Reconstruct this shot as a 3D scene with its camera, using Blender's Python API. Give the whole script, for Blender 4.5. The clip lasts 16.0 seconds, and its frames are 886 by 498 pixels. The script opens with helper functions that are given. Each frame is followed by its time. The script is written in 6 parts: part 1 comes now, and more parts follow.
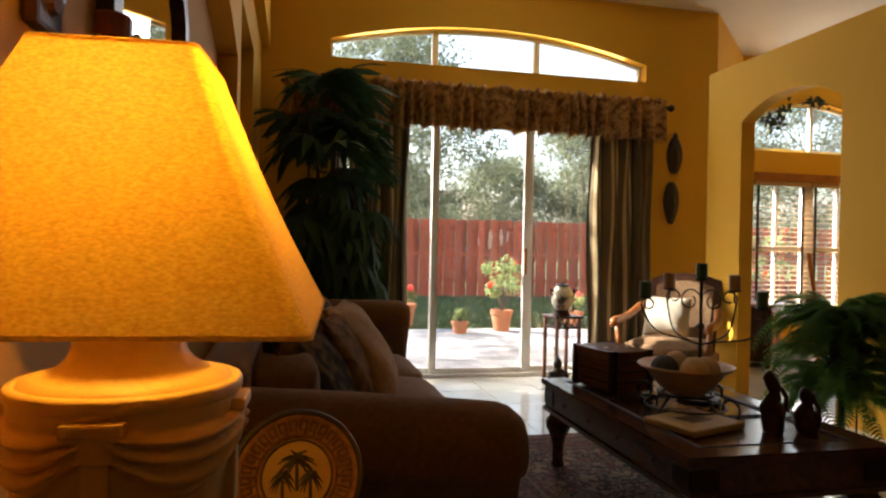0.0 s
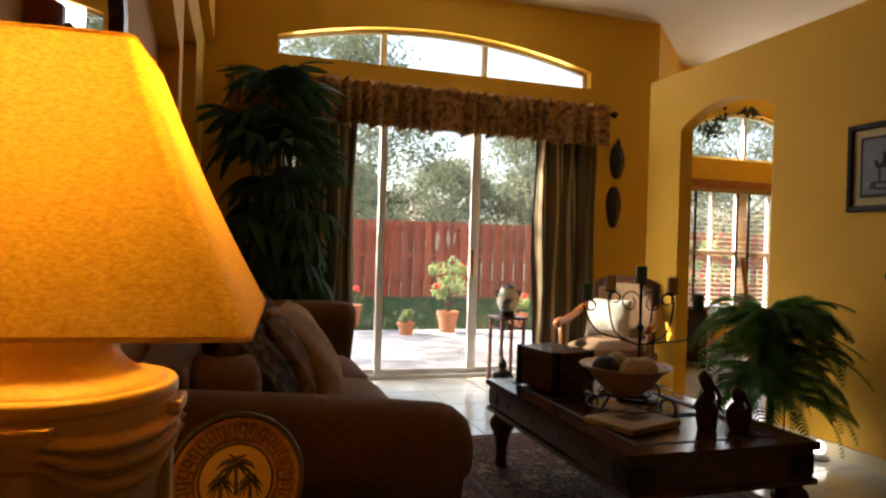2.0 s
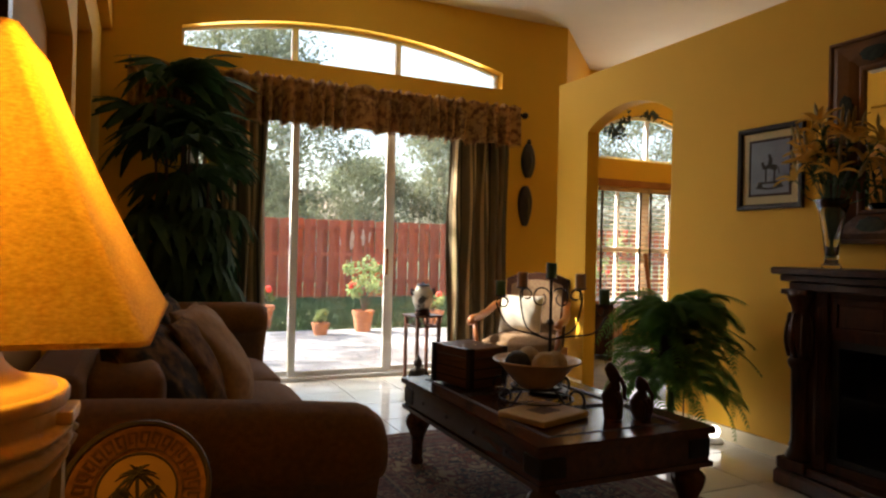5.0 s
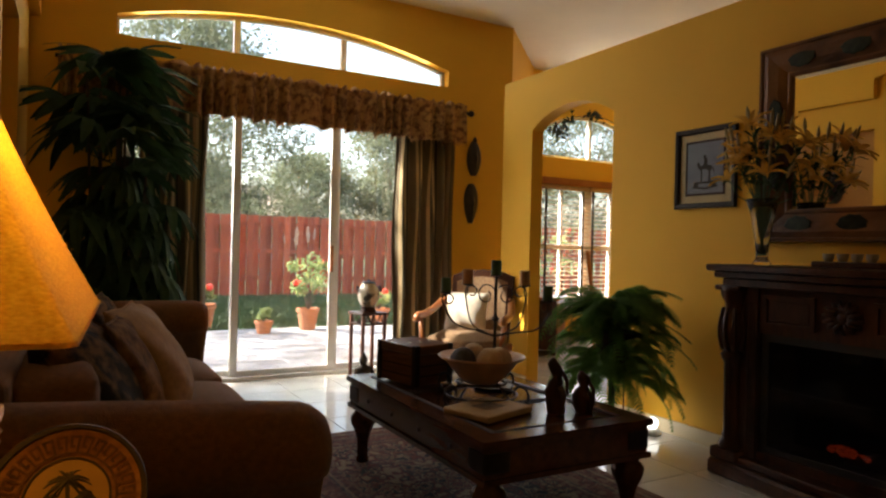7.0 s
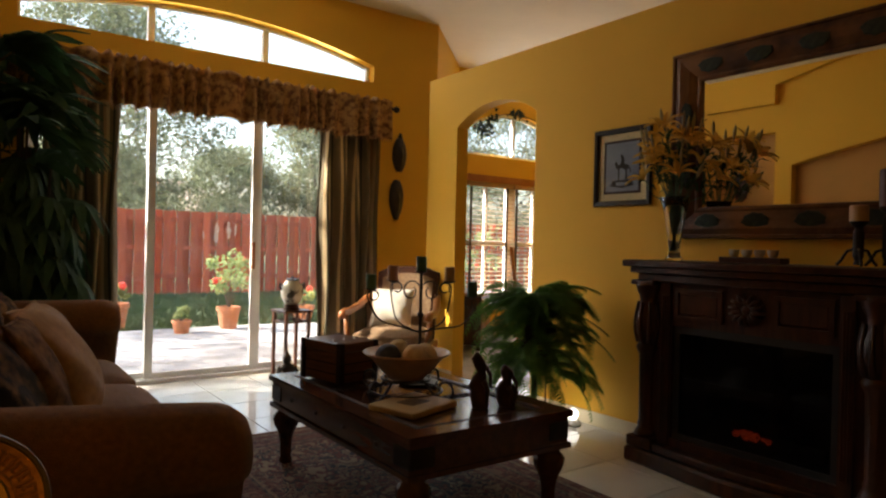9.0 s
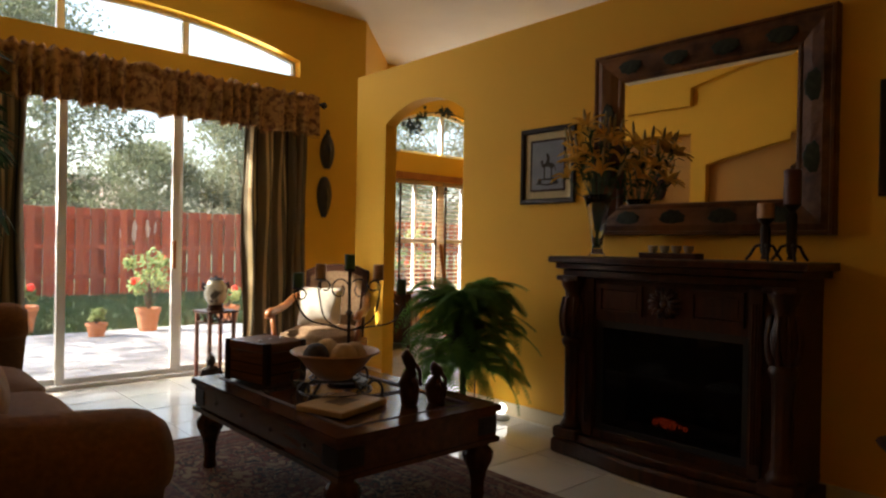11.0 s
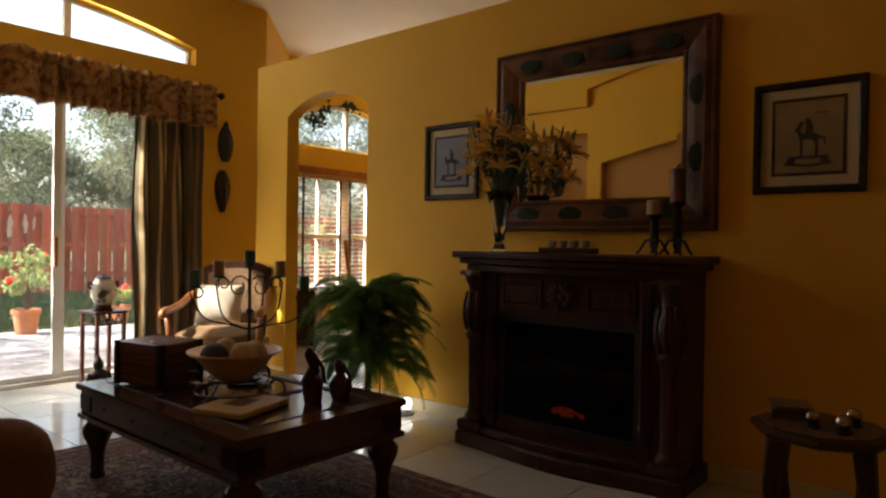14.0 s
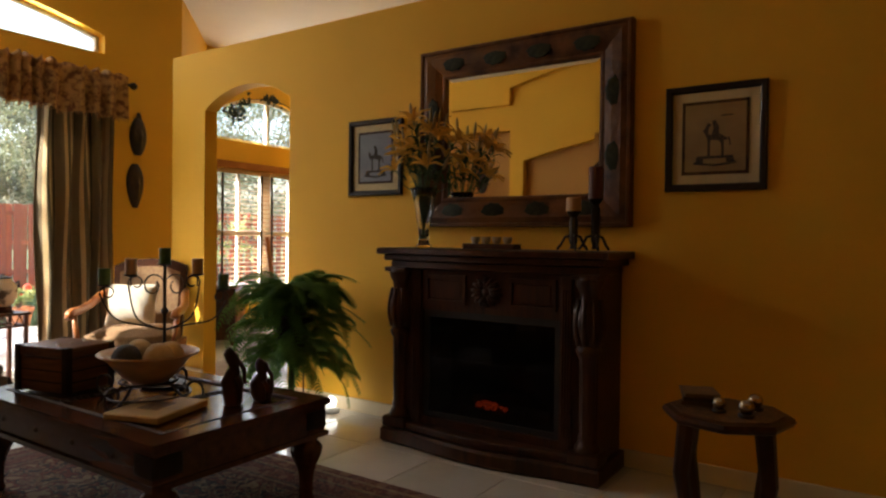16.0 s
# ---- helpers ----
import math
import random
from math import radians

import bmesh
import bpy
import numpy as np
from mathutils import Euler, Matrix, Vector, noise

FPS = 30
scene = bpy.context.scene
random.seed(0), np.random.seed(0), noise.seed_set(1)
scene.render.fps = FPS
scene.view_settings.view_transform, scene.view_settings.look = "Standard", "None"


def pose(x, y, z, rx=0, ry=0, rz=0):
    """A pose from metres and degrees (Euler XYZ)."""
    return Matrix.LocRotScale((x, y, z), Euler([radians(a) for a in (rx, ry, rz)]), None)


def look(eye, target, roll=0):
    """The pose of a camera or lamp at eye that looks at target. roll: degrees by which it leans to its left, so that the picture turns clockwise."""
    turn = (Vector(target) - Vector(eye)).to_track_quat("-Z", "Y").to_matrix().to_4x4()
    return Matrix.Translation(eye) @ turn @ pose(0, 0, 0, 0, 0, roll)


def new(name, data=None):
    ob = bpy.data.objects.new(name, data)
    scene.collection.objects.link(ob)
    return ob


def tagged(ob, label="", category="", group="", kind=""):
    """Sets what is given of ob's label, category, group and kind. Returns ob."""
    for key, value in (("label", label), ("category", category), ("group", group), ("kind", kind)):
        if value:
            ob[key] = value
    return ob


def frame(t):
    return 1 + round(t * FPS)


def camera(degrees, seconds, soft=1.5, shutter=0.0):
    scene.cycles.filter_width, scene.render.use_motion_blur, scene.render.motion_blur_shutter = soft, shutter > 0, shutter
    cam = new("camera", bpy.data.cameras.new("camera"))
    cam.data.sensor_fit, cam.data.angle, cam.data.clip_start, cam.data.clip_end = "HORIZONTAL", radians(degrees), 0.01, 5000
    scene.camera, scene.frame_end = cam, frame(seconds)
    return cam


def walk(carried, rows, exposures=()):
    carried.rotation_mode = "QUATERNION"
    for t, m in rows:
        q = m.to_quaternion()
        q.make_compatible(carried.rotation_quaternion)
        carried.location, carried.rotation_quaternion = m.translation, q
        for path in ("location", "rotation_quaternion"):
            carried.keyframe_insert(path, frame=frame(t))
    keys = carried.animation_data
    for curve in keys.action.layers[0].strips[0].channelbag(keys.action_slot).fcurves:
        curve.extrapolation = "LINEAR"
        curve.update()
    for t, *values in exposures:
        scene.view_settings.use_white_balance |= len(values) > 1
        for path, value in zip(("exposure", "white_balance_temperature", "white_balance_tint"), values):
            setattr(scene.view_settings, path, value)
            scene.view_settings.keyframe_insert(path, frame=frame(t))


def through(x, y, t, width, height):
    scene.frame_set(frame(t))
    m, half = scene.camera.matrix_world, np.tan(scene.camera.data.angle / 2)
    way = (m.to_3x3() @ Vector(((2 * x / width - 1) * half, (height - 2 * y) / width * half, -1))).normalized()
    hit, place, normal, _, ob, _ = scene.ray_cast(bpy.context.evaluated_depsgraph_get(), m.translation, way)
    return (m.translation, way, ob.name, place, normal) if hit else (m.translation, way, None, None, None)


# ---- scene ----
# camera: a slow pan on a tripod, the lens a few centimetres ahead of the pivot
EYE = 1.17
PAN = [
    (0, -12.67, -0.21, -1.19), (0.5, -13.70, -0.09, -1.12), (1, -14.66, 0.01, -1.41), (1.5, -15.65, 0.04, -1.75), (2, -17.27, -0.00,
    -1.77), (2.5, -18.00, -0.17, -2.08), (3, -19.33, -0.10, -1.95), (3.5, -20.43, -0.08, -1.85), (4, -21.96, 0.01, -1.62), (6.5,
    -27.88, -0.04, -1.40), (7, -29.28, -0.06, -1.40), (7.5, -31.11, -0.06, -1.28), (8, -32.39, -0.08, -1.28), (8.5, -34.17, -0.16,
    -1.37), (9, -35.71, -0.22, -1.36), (9.5, -37.07, -0.26, -1.44), (10, -38.77, -0.23, -1.29), (12.5, -45.40, -0.44, -0.90), (13,
    -46.65, -0.41, -0.83), (13.5, -48.41, -0.51, -0.86), (14, -50.02, -0.56, -0.88), (14.5, -51.78, -0.63, -0.94), (15, -53.78,
    -0.69, -0.81), (15.5, -55.12, -0.66, -0.77), (16, -56.51, -0.79, -0.71)]
# the picture brightens towards the end
EXPOSURES = [(0.0, 2.12), (9.0, 2.08), (13.0, 2.0), (14.8, 1.95), (16.0, 2.38)]
cam = camera(67.9, 16.0, soft=2.3)


def eye_pose(yaw, pitch, roll):
    a = radians(yaw)
    return pose(-0.045 * math.sin(a) - 0.015, 0.045 * math.cos(a) - 0.042, EYE, 90 + pitch, roll, yaw)


walk(cam, [(t, eye_pose(y, p, r)) for t, y, p, r in PAN], exposures=EXPOSURES)

# ---- light ----
world = bpy.data.worlds.new("world")
scene.world = world
world.use_nodes = True
wn = world.node_tree
sky = wn.nodes.new("ShaderNodeTexSky")
sky.sky_type, sky.sun_disc = "NISHITA", False
sky.dust_density, sky.air_density = 4.0, 1.2
SUN_FROM = Vector((-0.66, 0.42, 0.62)).normalized()
sky.sun_elevation = math.asin(SUN_FROM.z)
sky.sun_rotation = math.atan2(SUN_FROM.x, SUN_FROM.y)
wn.links.new(sky.outputs[0], wn.nodes["Background"].inputs[0])
wn.nodes["Background"].inputs[1].default_value = 0.15
sun = new("sun", bpy.data.lights.new("sun", "SUN"))
sun.data.energy, sun.data.angle, sun.data.color = 4.5, radians(0.6), (1.0, 0.93, 0.82)
sun.matrix_world = look((0, 0, 30), Vector((0, 0, 30)) - SUN_FROM)


def window_light(name, x, y, z, w, h, power):
    lamp = new(name, bpy.data.lights.new(name, "AREA"))
    lamp.data.shape, lamp.data.size, lamp.data.size_y, lamp.data.energy = "RECTANGLE", w, h, power
    lamp.data.color = (0.95, 0.98, 1.0)
    lamp.matrix_world = look((x, y, z), (x, y - 1, z - 0.02))
    return lamp


window_light("door_daylight", 1.64, 5.72, 1.22, 2.5, 2.3, 2.2)
window_light("transom_daylight", 1.7, 5.74, 2.93, 2.6, 0.24, 4)
window_light("dining_daylight", 6.1, 6.76, 1.3, 1.5, 1.6, 5.5)
window_light("dining_transom_daylight", 6.1, 6.82, 2.65, 1.4, 0.35, 4)


# ---- materials ----
def mat(name, color, rough=0.6, color2=None, scale=8.0, bump=0.0, bump_scale=None, metal=0.0, spec=0.5, wear=0.0, wear_color=None, coords="Object", stretch=(1, 1, 1), detail=6.0, sheen=0.0):
    m = bpy.data.materials.new(name)
    m.use_nodes = True
    nt = m.node_tree
    b = nt.nodes["Principled BSDF"]
    b.inputs["Roughness"].default_value = rough
    b.inputs["Metallic"].default_value = metal
    b.inputs["Specular IOR Level"].default_value = spec
    if sheen:
        b.inputs["Sheen Weight"].default_value = sheen
    tc = nt.nodes.new("ShaderNodeTexCoord")
    mp = nt.nodes.new("ShaderNodeMapping")
    mp.inputs["Scale"].default_value = stretch
    nt.links.new(tc.outputs[coords], mp.inputs[0])
    n1 = nt.nodes.new("ShaderNodeTexNoise")
    n1.inputs["Scale"].default_value, n1.inputs["Detail"].default_value = scale, detail
    nt.links.new(mp.outputs[0], n1.inputs["Vector"])
    c2 = color2 or tuple(c * 0.8 for c in color)
    ramp = nt.nodes.new("ShaderNodeValToRGB")
    ramp.color_ramp.elements[0].position, ramp.color_ramp.elements[1].position = 0.3, 0.7
    ramp.color_ramp.elements[0].color, ramp.color_ramp.elements[1].color = (*c2, 1), (*color, 1)
    nt.links.new(n1.outputs[0], ramp.inputs[0])
    out = ramp.outputs[0]
    if wear:
        n2 = nt.nodes.new("ShaderNodeTexNoise")
        n2.inputs["Scale"].default_value, n2.inputs["Detail"].default_value = scale * 0.17, 3
        nt.links.new(tc.outputs[coords], n2.inputs["Vector"])
        mr = nt.nodes.new("ShaderNodeMapRange")
        mr.inputs[1].default_value, mr.inputs[2].default_value, mr.inputs[4].default_value = 0.45, 0.7, wear
        nt.links.new(n2.outputs[0], mr.inputs[0])
        mx = nt.nodes.new("ShaderNodeMix")
        mx.data_type = "RGBA"
        nt.links.new(mr.outputs[0], mx.inputs[0])
        nt.links.new(out, mx.inputs[6])
        mx.inputs[7].default_value = (*(wear_color or tuple(c * 0.6 for c in color)), 1)
        out = mx.outputs[2]
    nt.links.new(out, b.inputs["Base Color"])
    if bump:
        n3 = nt.nodes.new("ShaderNodeTexNoise")
        n3.inputs["Scale"].default_value, n3.inputs["Detail"].default_value = bump_scale or scale * 6, 4
        nt.links.new(mp.outputs[0], n3.inputs["Vector"])
        bp = nt.nodes.new("ShaderNodeBump")
        bp.inputs["Strength"].default_value, bp.inputs["Distance"].default_value = bump, 0.01
        nt.links.new(n3.outputs[0], bp.inputs["Height"])
        nt.links.new(bp.outputs[0], b.inputs["Normal"])
    return m


def glass(name, tint=(1, 1, 1), rough=0.0):
    m = bpy.data.materials.new(name)
    m.use_nodes = True
    b = m.node_tree.nodes["Principled BSDF"]
    b.inputs["Base Color"].default_value = (*tint, 1)
    b.inputs["Transmission Weight"].default_value = 1.0
    b.inputs["Roughness"].default_value = rough
    b.inputs["IOR"].default_value = 1.45
    return m


def translucent(name, color, color2, scale, through=0.6, bump=0.1):
    m = mat(name, color, 0.85, color2, scale, bump)
    nt = m.node_tree
    b = nt.nodes["Principled BSDF"]
    tr = nt.nodes.new("ShaderNodeBsdfTranslucent")
    mx = nt.nodes.new("ShaderNodeMixShader")
    mx.inputs[0].default_value = through
    src = b.inputs["Base Color"].links[0].from_socket
    nt.links.new(src, tr.inputs[0])
    nt.links.new(b.outputs[0], mx.inputs[1])
    nt.links.new(tr.outputs[0], mx.inputs[2])
    nt.links.new(mx.outputs[0], nt.nodes["Material Output"].inputs[0])
    return m


YELLOW = mat("yellow_wall_paint", (0.80, 0.44, 0.023), 0.75, (0.76, 0.41, 0.020), 1.6, 0.06, 90, wear=0.25, wear_color=(0.72, 0.37, 0.017))
OCHRE = mat("ochre_niche_paint", (0.62, 0.36, 0.10), 0.75, (0.57, 0.33, 0.09), 1.6, 0.06, 90)
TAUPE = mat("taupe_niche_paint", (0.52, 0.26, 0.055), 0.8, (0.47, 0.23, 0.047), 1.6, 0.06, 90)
CEILING = mat("ceiling_paint", (0.83, 0.75, 0.58), 0.85, (0.79, 0.71, 0.54), 3.0, 0.3, 70)
WHITE = mat("white_enamel", (0.80, 0.79, 0.76), 0.4, (0.74, 0.73, 0.70), 12, 0.03)
TRIM = mat("cream_trim_paint", (0.72, 0.62, 0.42), 0.45, (0.68, 0.58, 0.38), 6, 0.03)
GLASS = glass("window_glass")
# a thin pale veil mixed into the panes for the light's haze on them
_nt = GLASS.node_tree
_haze, _mix = _nt.nodes.new("ShaderNodeBsdfTranslucent"), _nt.nodes.new("ShaderNodeMixShader")
_haze.inputs[0].default_value = (0.8, 0.84, 0.86, 1)
_mix.inputs[0].default_value = 0.006
_nt.links.new(_nt.nodes["Principled BSDF"].outputs[0], _mix.inputs[1])
_nt.links.new(_haze.outputs[0], _mix.inputs[2])
_nt.links.new(_mix.outputs[0], _nt.nodes["Material Output"].inputs[0])
TILE = mat("beige_floor_tile", (0.62, 0.59, 0.53), 0.12, (0.56, 0.53, 0.47), 5, 0.03, 60, wear=0.35, wear_color=(0.56, 0.52, 0.46))
GROUT = mat("grout", (0.42, 0.38, 0.32), 0.9, (0.36, 0.32, 0.27), 30, 0.2)
WOOD_DARK = mat("dark_carved_wood", (0.072, 0.021, 0.006), 0.36, (0.019, 0.0065, 0.0035), 5, 0.12, 40, spec=0.3, stretch=(1, 6, 1), wear=0.5, wear_color=(0.10, 0.036, 0.014))
WOOD_TABLE = mat("reddish_table_wood", (0.10, 0.031, 0.011), 0.16, (0.038, 0.012, 0.0055), 4, 0.05, 30, stretch=(8, 1, 8), wear=0.4, wear_color=(0.17, 0.065, 0.026))
WOOD_ORANGE = mat("honey_chair_wood", (0.42, 0.15, 0.04), 0.3, (0.28, 0.09, 0.025), 6, 0.05, stretch=(1, 8, 1))
IRON = mat("black_wrought_iron", (0.022, 0.017, 0.014), 0.5, (0.04, 0.026, 0.018), 30, 0.2, metal=0.6)
SOFA = mat("brown_chenille", (0.23, 0.095, 0.016), 0.9, (0.15, 0.06, 0.0095), 55, 0.5, 260, wear=0.3, sheen=0.06)
FENCE = mat("red_stained_fence", (0.46, 0.088, 0.032), 0.8, (0.33, 0.058, 0.022), 6, 0.3, 50, stretch=(6, 6, 0.6), wear=0.6, wear_color=(0.44, 0.14, 0.08))
GRASS = mat("lawn_green", (0.06, 0.10, 0.032), 0.9, (0.035, 0.06, 0.02), 9, 0.8, 60, wear=0.5, wear_color=(0.09, 0.115, 0.045))
PAVER = mat("grey_pavers", (0.31, 0.32, 0.34), 0.85, (0.21, 0.22, 0.235), 7, 0.3, 60, wear=0.5, wear_color=(0.25, 0.245, 0.25))


# ---- mesh tools ----
def part(name, bm, material, parent=None, label="", smooth=False):
    me = bpy.data.meshes.new(name)
    bm.normal_update()
    bm.to_mesh(me)
    bm.free()
    if material:
        for k in (material if isinstance(material, (list, tuple)) else [material]):
            me.materials.append(k)
    if smooth:
        for p in me.polygons:
            p.use_smooth = True
    ob = new(name, me)
    if parent:
        ob.parent = parent
    return tagged(ob, label)


def thing(name, label, category, m=None, group=""):
    ob = new(name)
    ob.empty_display_size = 0.1
    if m is not None:
        ob.matrix_basis = m
    return tagged(ob, label, category, group)


def box(x0, x1, y0, y1, z0, z1, bevel=0.0, bm=None, seg=2):
    b = bmesh.new()
    bmesh.ops.create_cube(b, size=1)
    for v in b.verts:
        v.co = Vector(((x0 + x1) / 2 + v.co.x * (x1 - x0), (y0 + y1) / 2 + v.co.y * (y1 - y0), (z0 + z1) / 2 + v.co.z * (z1 - z0)))
    if bevel:
        bmesh.ops.bevel(b, geom=list(b.edges), offset=bevel, segments=seg, affect="EDGES", profile=0.6)
    if bm is None:
        return b
    return join(bm, b)


def join(bm, other, m=None):
    if m is not None:
        bmesh.ops.transform(other, matrix=m, verts=list(other.verts))
    me = bpy.data.meshes.new("tmp")
    other.to_mesh(me)
    other.free()
    bm.from_mesh(me)
    bpy.data.meshes.remove(me)
    return bm


def moved(bm, m):
    bmesh.ops.transform(bm, matrix=m, verts=list(bm.verts))
    return bm


def lathe(profile, seg=28, x=0.0, y=0.0, squash=1.0, flute=0, depth=0.0, flute_range=(0, 0)):
    """Surface of revolution from (radius, height) pairs."""
    bm = bmesh.new()
    rings = []
    for r, z in profile:
        ring = []
        for i in range(seg):
            a = 2 * math.pi * i / seg
            rr = r
            if flute and flute_range[0] <= z <= flute_range[1]:
                rr = r * (1 + depth * math.cos(flute * a))
            ring.append(bm.verts.new((x + rr * math.cos(a), y + rr * math.sin(a) * squash, z)))
        rings.append(ring)
    for a, b in zip(rings, rings[1:]):
        for i in range(seg):
            bm.faces.new((a[i], a[(i + 1) % seg], b[(i + 1) % seg], b[i]))
    bm.faces.new(list(reversed(rings[0])))
    bm.faces.new(rings[-1])
    return bm


def tube(points, radius, seg=8, taper=None, bm=None):
    """A round bar along points."""
    bm = bm or bmesh.new()
    pts = [Vector(p) for p in points]
    rings = []
    up = Vector((0, 0, 1))
    for i, p in enumerate(pts):
        d = (pts[min(i + 1, len(pts) - 1)] - pts[max(i - 1, 0)]).normalized()
        side = d.cross(up if abs(d.z) < 0.95 else Vector((1, 0, 0))).normalized()
        other = side.cross(d)
        r = radius if taper is None else radius + (taper - radius) * i / (len(pts) - 1)
        rings.append([bm.verts.new(p + r * (math.cos(2 * math.pi * k / seg) * side + math.sin(2 * math.pi * k / seg) * other)) for k in range(seg)])
    for a, b in zip(rings, rings[1:]):
        for k in range(seg):
            bm.faces.new((a[k], a[(k + 1) % seg], b[(k + 1) % seg], b[k]))
    bm.faces.new(list(reversed(rings[0])))
    bm.faces.new(rings[-1])
    return bm


def panel(outline, holes, place, thick):
    """A slab with openings: 2D loops, place(u, v) puts them in the world, thick is the slab's depth vector."""
    bm = bmesh.new()
    for loop in [outline, *holes]:
        vs = [bm.verts.new(place(u, v)) for u, v in loop]
        for a, b in zip(vs, vs[1:] + vs[:1]):
            bm.edges.new((a, b))
    bmesh.ops.triangle_fill(bm, use_beauty=True, edges=list(bm.edges))
    ext = bmesh.ops.extrude_face_region(bm, geom=list(bm.faces))
    bmesh.ops.translate(bm, vec=Vector(thick), verts=[v for v in ext["geom"] if isinstance(v, bmesh.types.BMVert)])
    bmesh.ops.recalc_face_normals(bm, faces=list(bm.faces))
    return bm


def rect(u0, u1, v0, v1):
    return [(u0, v0), (u1, v0), (u1, v1), (u0, v1)]


def arched(u0, u1, v0, spring, top, n=14):
    """An opening with a segmental arch above its springing."""
    c, h, w = (u0 + u1) / 2, top - spring, (u1 - u0) / 2
    r = (w * w + h * h) / (2 * h)
    a = math.asin(w / r)
    arc = [(c + r * math.sin(a - 2 * a * i / n), top - r + r * math.cos(a - 2 * a * i / n)) for i in range(n + 1)]
    return [(u0, v0), (u1, v0), *arc]


def structure(ob, label="", category=""):
    return tagged(ob, label, category, kind="structure")

# ---- the large structure ----
NORTH, EAST, WEST, TOP, SOUTH = 5.67, 3.42, -0.31, 3.49, -3.2
DINE, DINE_E = 6.79, 7.6
PLAN = [(WEST - 0.25, SOUTH - 0.15), (DINE_E + 0.15, SOUTH - 0.15), (DINE_E + 0.15, DINE + 0.2), (5.01, DINE + 0.2), (3.89, NORTH + 0.2), (WEST - 0.25, NORTH + 0.2)]

floor = structure(part("floor", panel(PLAN, [], lambda u, v: (u, v, -0.2), (0, 0, 0.197)), GROUT), "beige ceramic tile floor with grout joints", "floor")
structure(part("ceiling", panel(PLAN, [], lambda u, v: (u, v, TOP), (0, 0, 0.15)), CEILING), "off-white textured ceiling", "ceiling")

structure(part("eave", box(WEST - 3.0, 3.89, NORTH + 0.2, NORTH + 0.95, TOP, TOP + 0.12), WHITE), "white painted roof overhang above the patio door", "eave")
door_hole = rect(0.30, 2.98, -0.09, 2.44)
transom_hole = arched(0.262, 3.205, 2.765, 2.922, 3.125, 20)
wall_n = structure(part("wall_north", panel(rect(WEST, 3.97, -0.1, TOP), [door_hole, transom_hole], lambda u, v: (u, NORTH, v), (0, 0.2, 0)), YELLOW), "yellow painted wall above a sliding glass door", "wall")
structure(part("wall_facet", panel(rect(0, 1.584, -0.1, TOP), [], lambda u, v: (3.97 + u * 0.7071, NORTH + u * 0.7071, v), (-0.14, 0.14, 0)), YELLOW), "yellow painted diagonal wall", "wall")
din_win = rect(5.24, 6.95, 0.37, 2.04)
din_top = arched(5.24, 6.95, 2.39, 2.75, 3.0)
structure(part("wall_dining_north", panel(rect(5.09, DINE_E, -0.1, TOP), [din_win, din_top], lambda u, v: (u, DINE, v), (0, 0.2, 0)), YELLOW), "yellow painted dining room wall", "wall")
structure(part("wall_dining_east", box(DINE_E, DINE_E + 0.15, SOUTH, DINE + 0.2, -0.1, TOP), YELLOW), "yellow painted dining room side wall", "wall")
arch_hole = arched(3.586, 4.565, -0.09, 2.2, 2.352)
wall_e = structure(part("wall_east", panel(rect(SOUTH, 5.0, -0.1, 2.68), [arch_hole], lambda u, v: (EAST, u, v), (0.12, 0, 0)), YELLOW), "yellow painted partition wall with an arched opening", "wall")
structure(part("wall_south", box(WEST - 0.4, DINE_E, SOUTH - 0.15, SOUTH, -0.1, TOP), YELLOW), "yellow painted back wall", "wall")
# west wall: shallow arched niche, a small niche and a stepped relief above
niche = arched(-1.5, 3.54, -0.05, 2.13, 2.46, 28)
small = rect(3.72, 4.75, 0.9, 2.5)
structure(part("wall_west", panel(rect(SOUTH, NORTH + 0.2, -0.1, TOP), [niche, small], lambda u, v: (WEST, u, v), (-0.1, 0, 0)), YELLOW), "yellow painted wall with a shallow arched niche", "wall")
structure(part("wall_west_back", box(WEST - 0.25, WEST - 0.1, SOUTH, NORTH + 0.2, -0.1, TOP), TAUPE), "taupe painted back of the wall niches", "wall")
arc = arched(-1.7, 3.7, 2.8, 3.0, 3.36, 28)[2:]
relief = [(SOUTH, TOP - 0.002), (SOUTH, 2.8), (-1.7, 2.8), *reversed(arc), (3.7, 2.8), (NORTH, 2.8), (NORTH, TOP - 0.002)]
structure(part("relief_trim", panel(relief, [], lambda u, v: (WEST + 0.002, u, v), (0.07, 0, 0)), YELLOW), "yellow plaster relief with a stepped arch", "trim")

# garden
gb = bmesh.new()
bmesh.ops.create_grid(gb, x_segments=60, y_segments=60, size=60)
for v in gb.verts:
    v.co.z = -0.10
ground = structure(part("ground", gb, GRASS), "sunlit garden lawn", "ground")

# ---- openings, frames and glass ----
def pane(name, bm, parent):
    ob = part(name, bm, GLASS, parent)
    ob.visible_shadow = False
    return ob


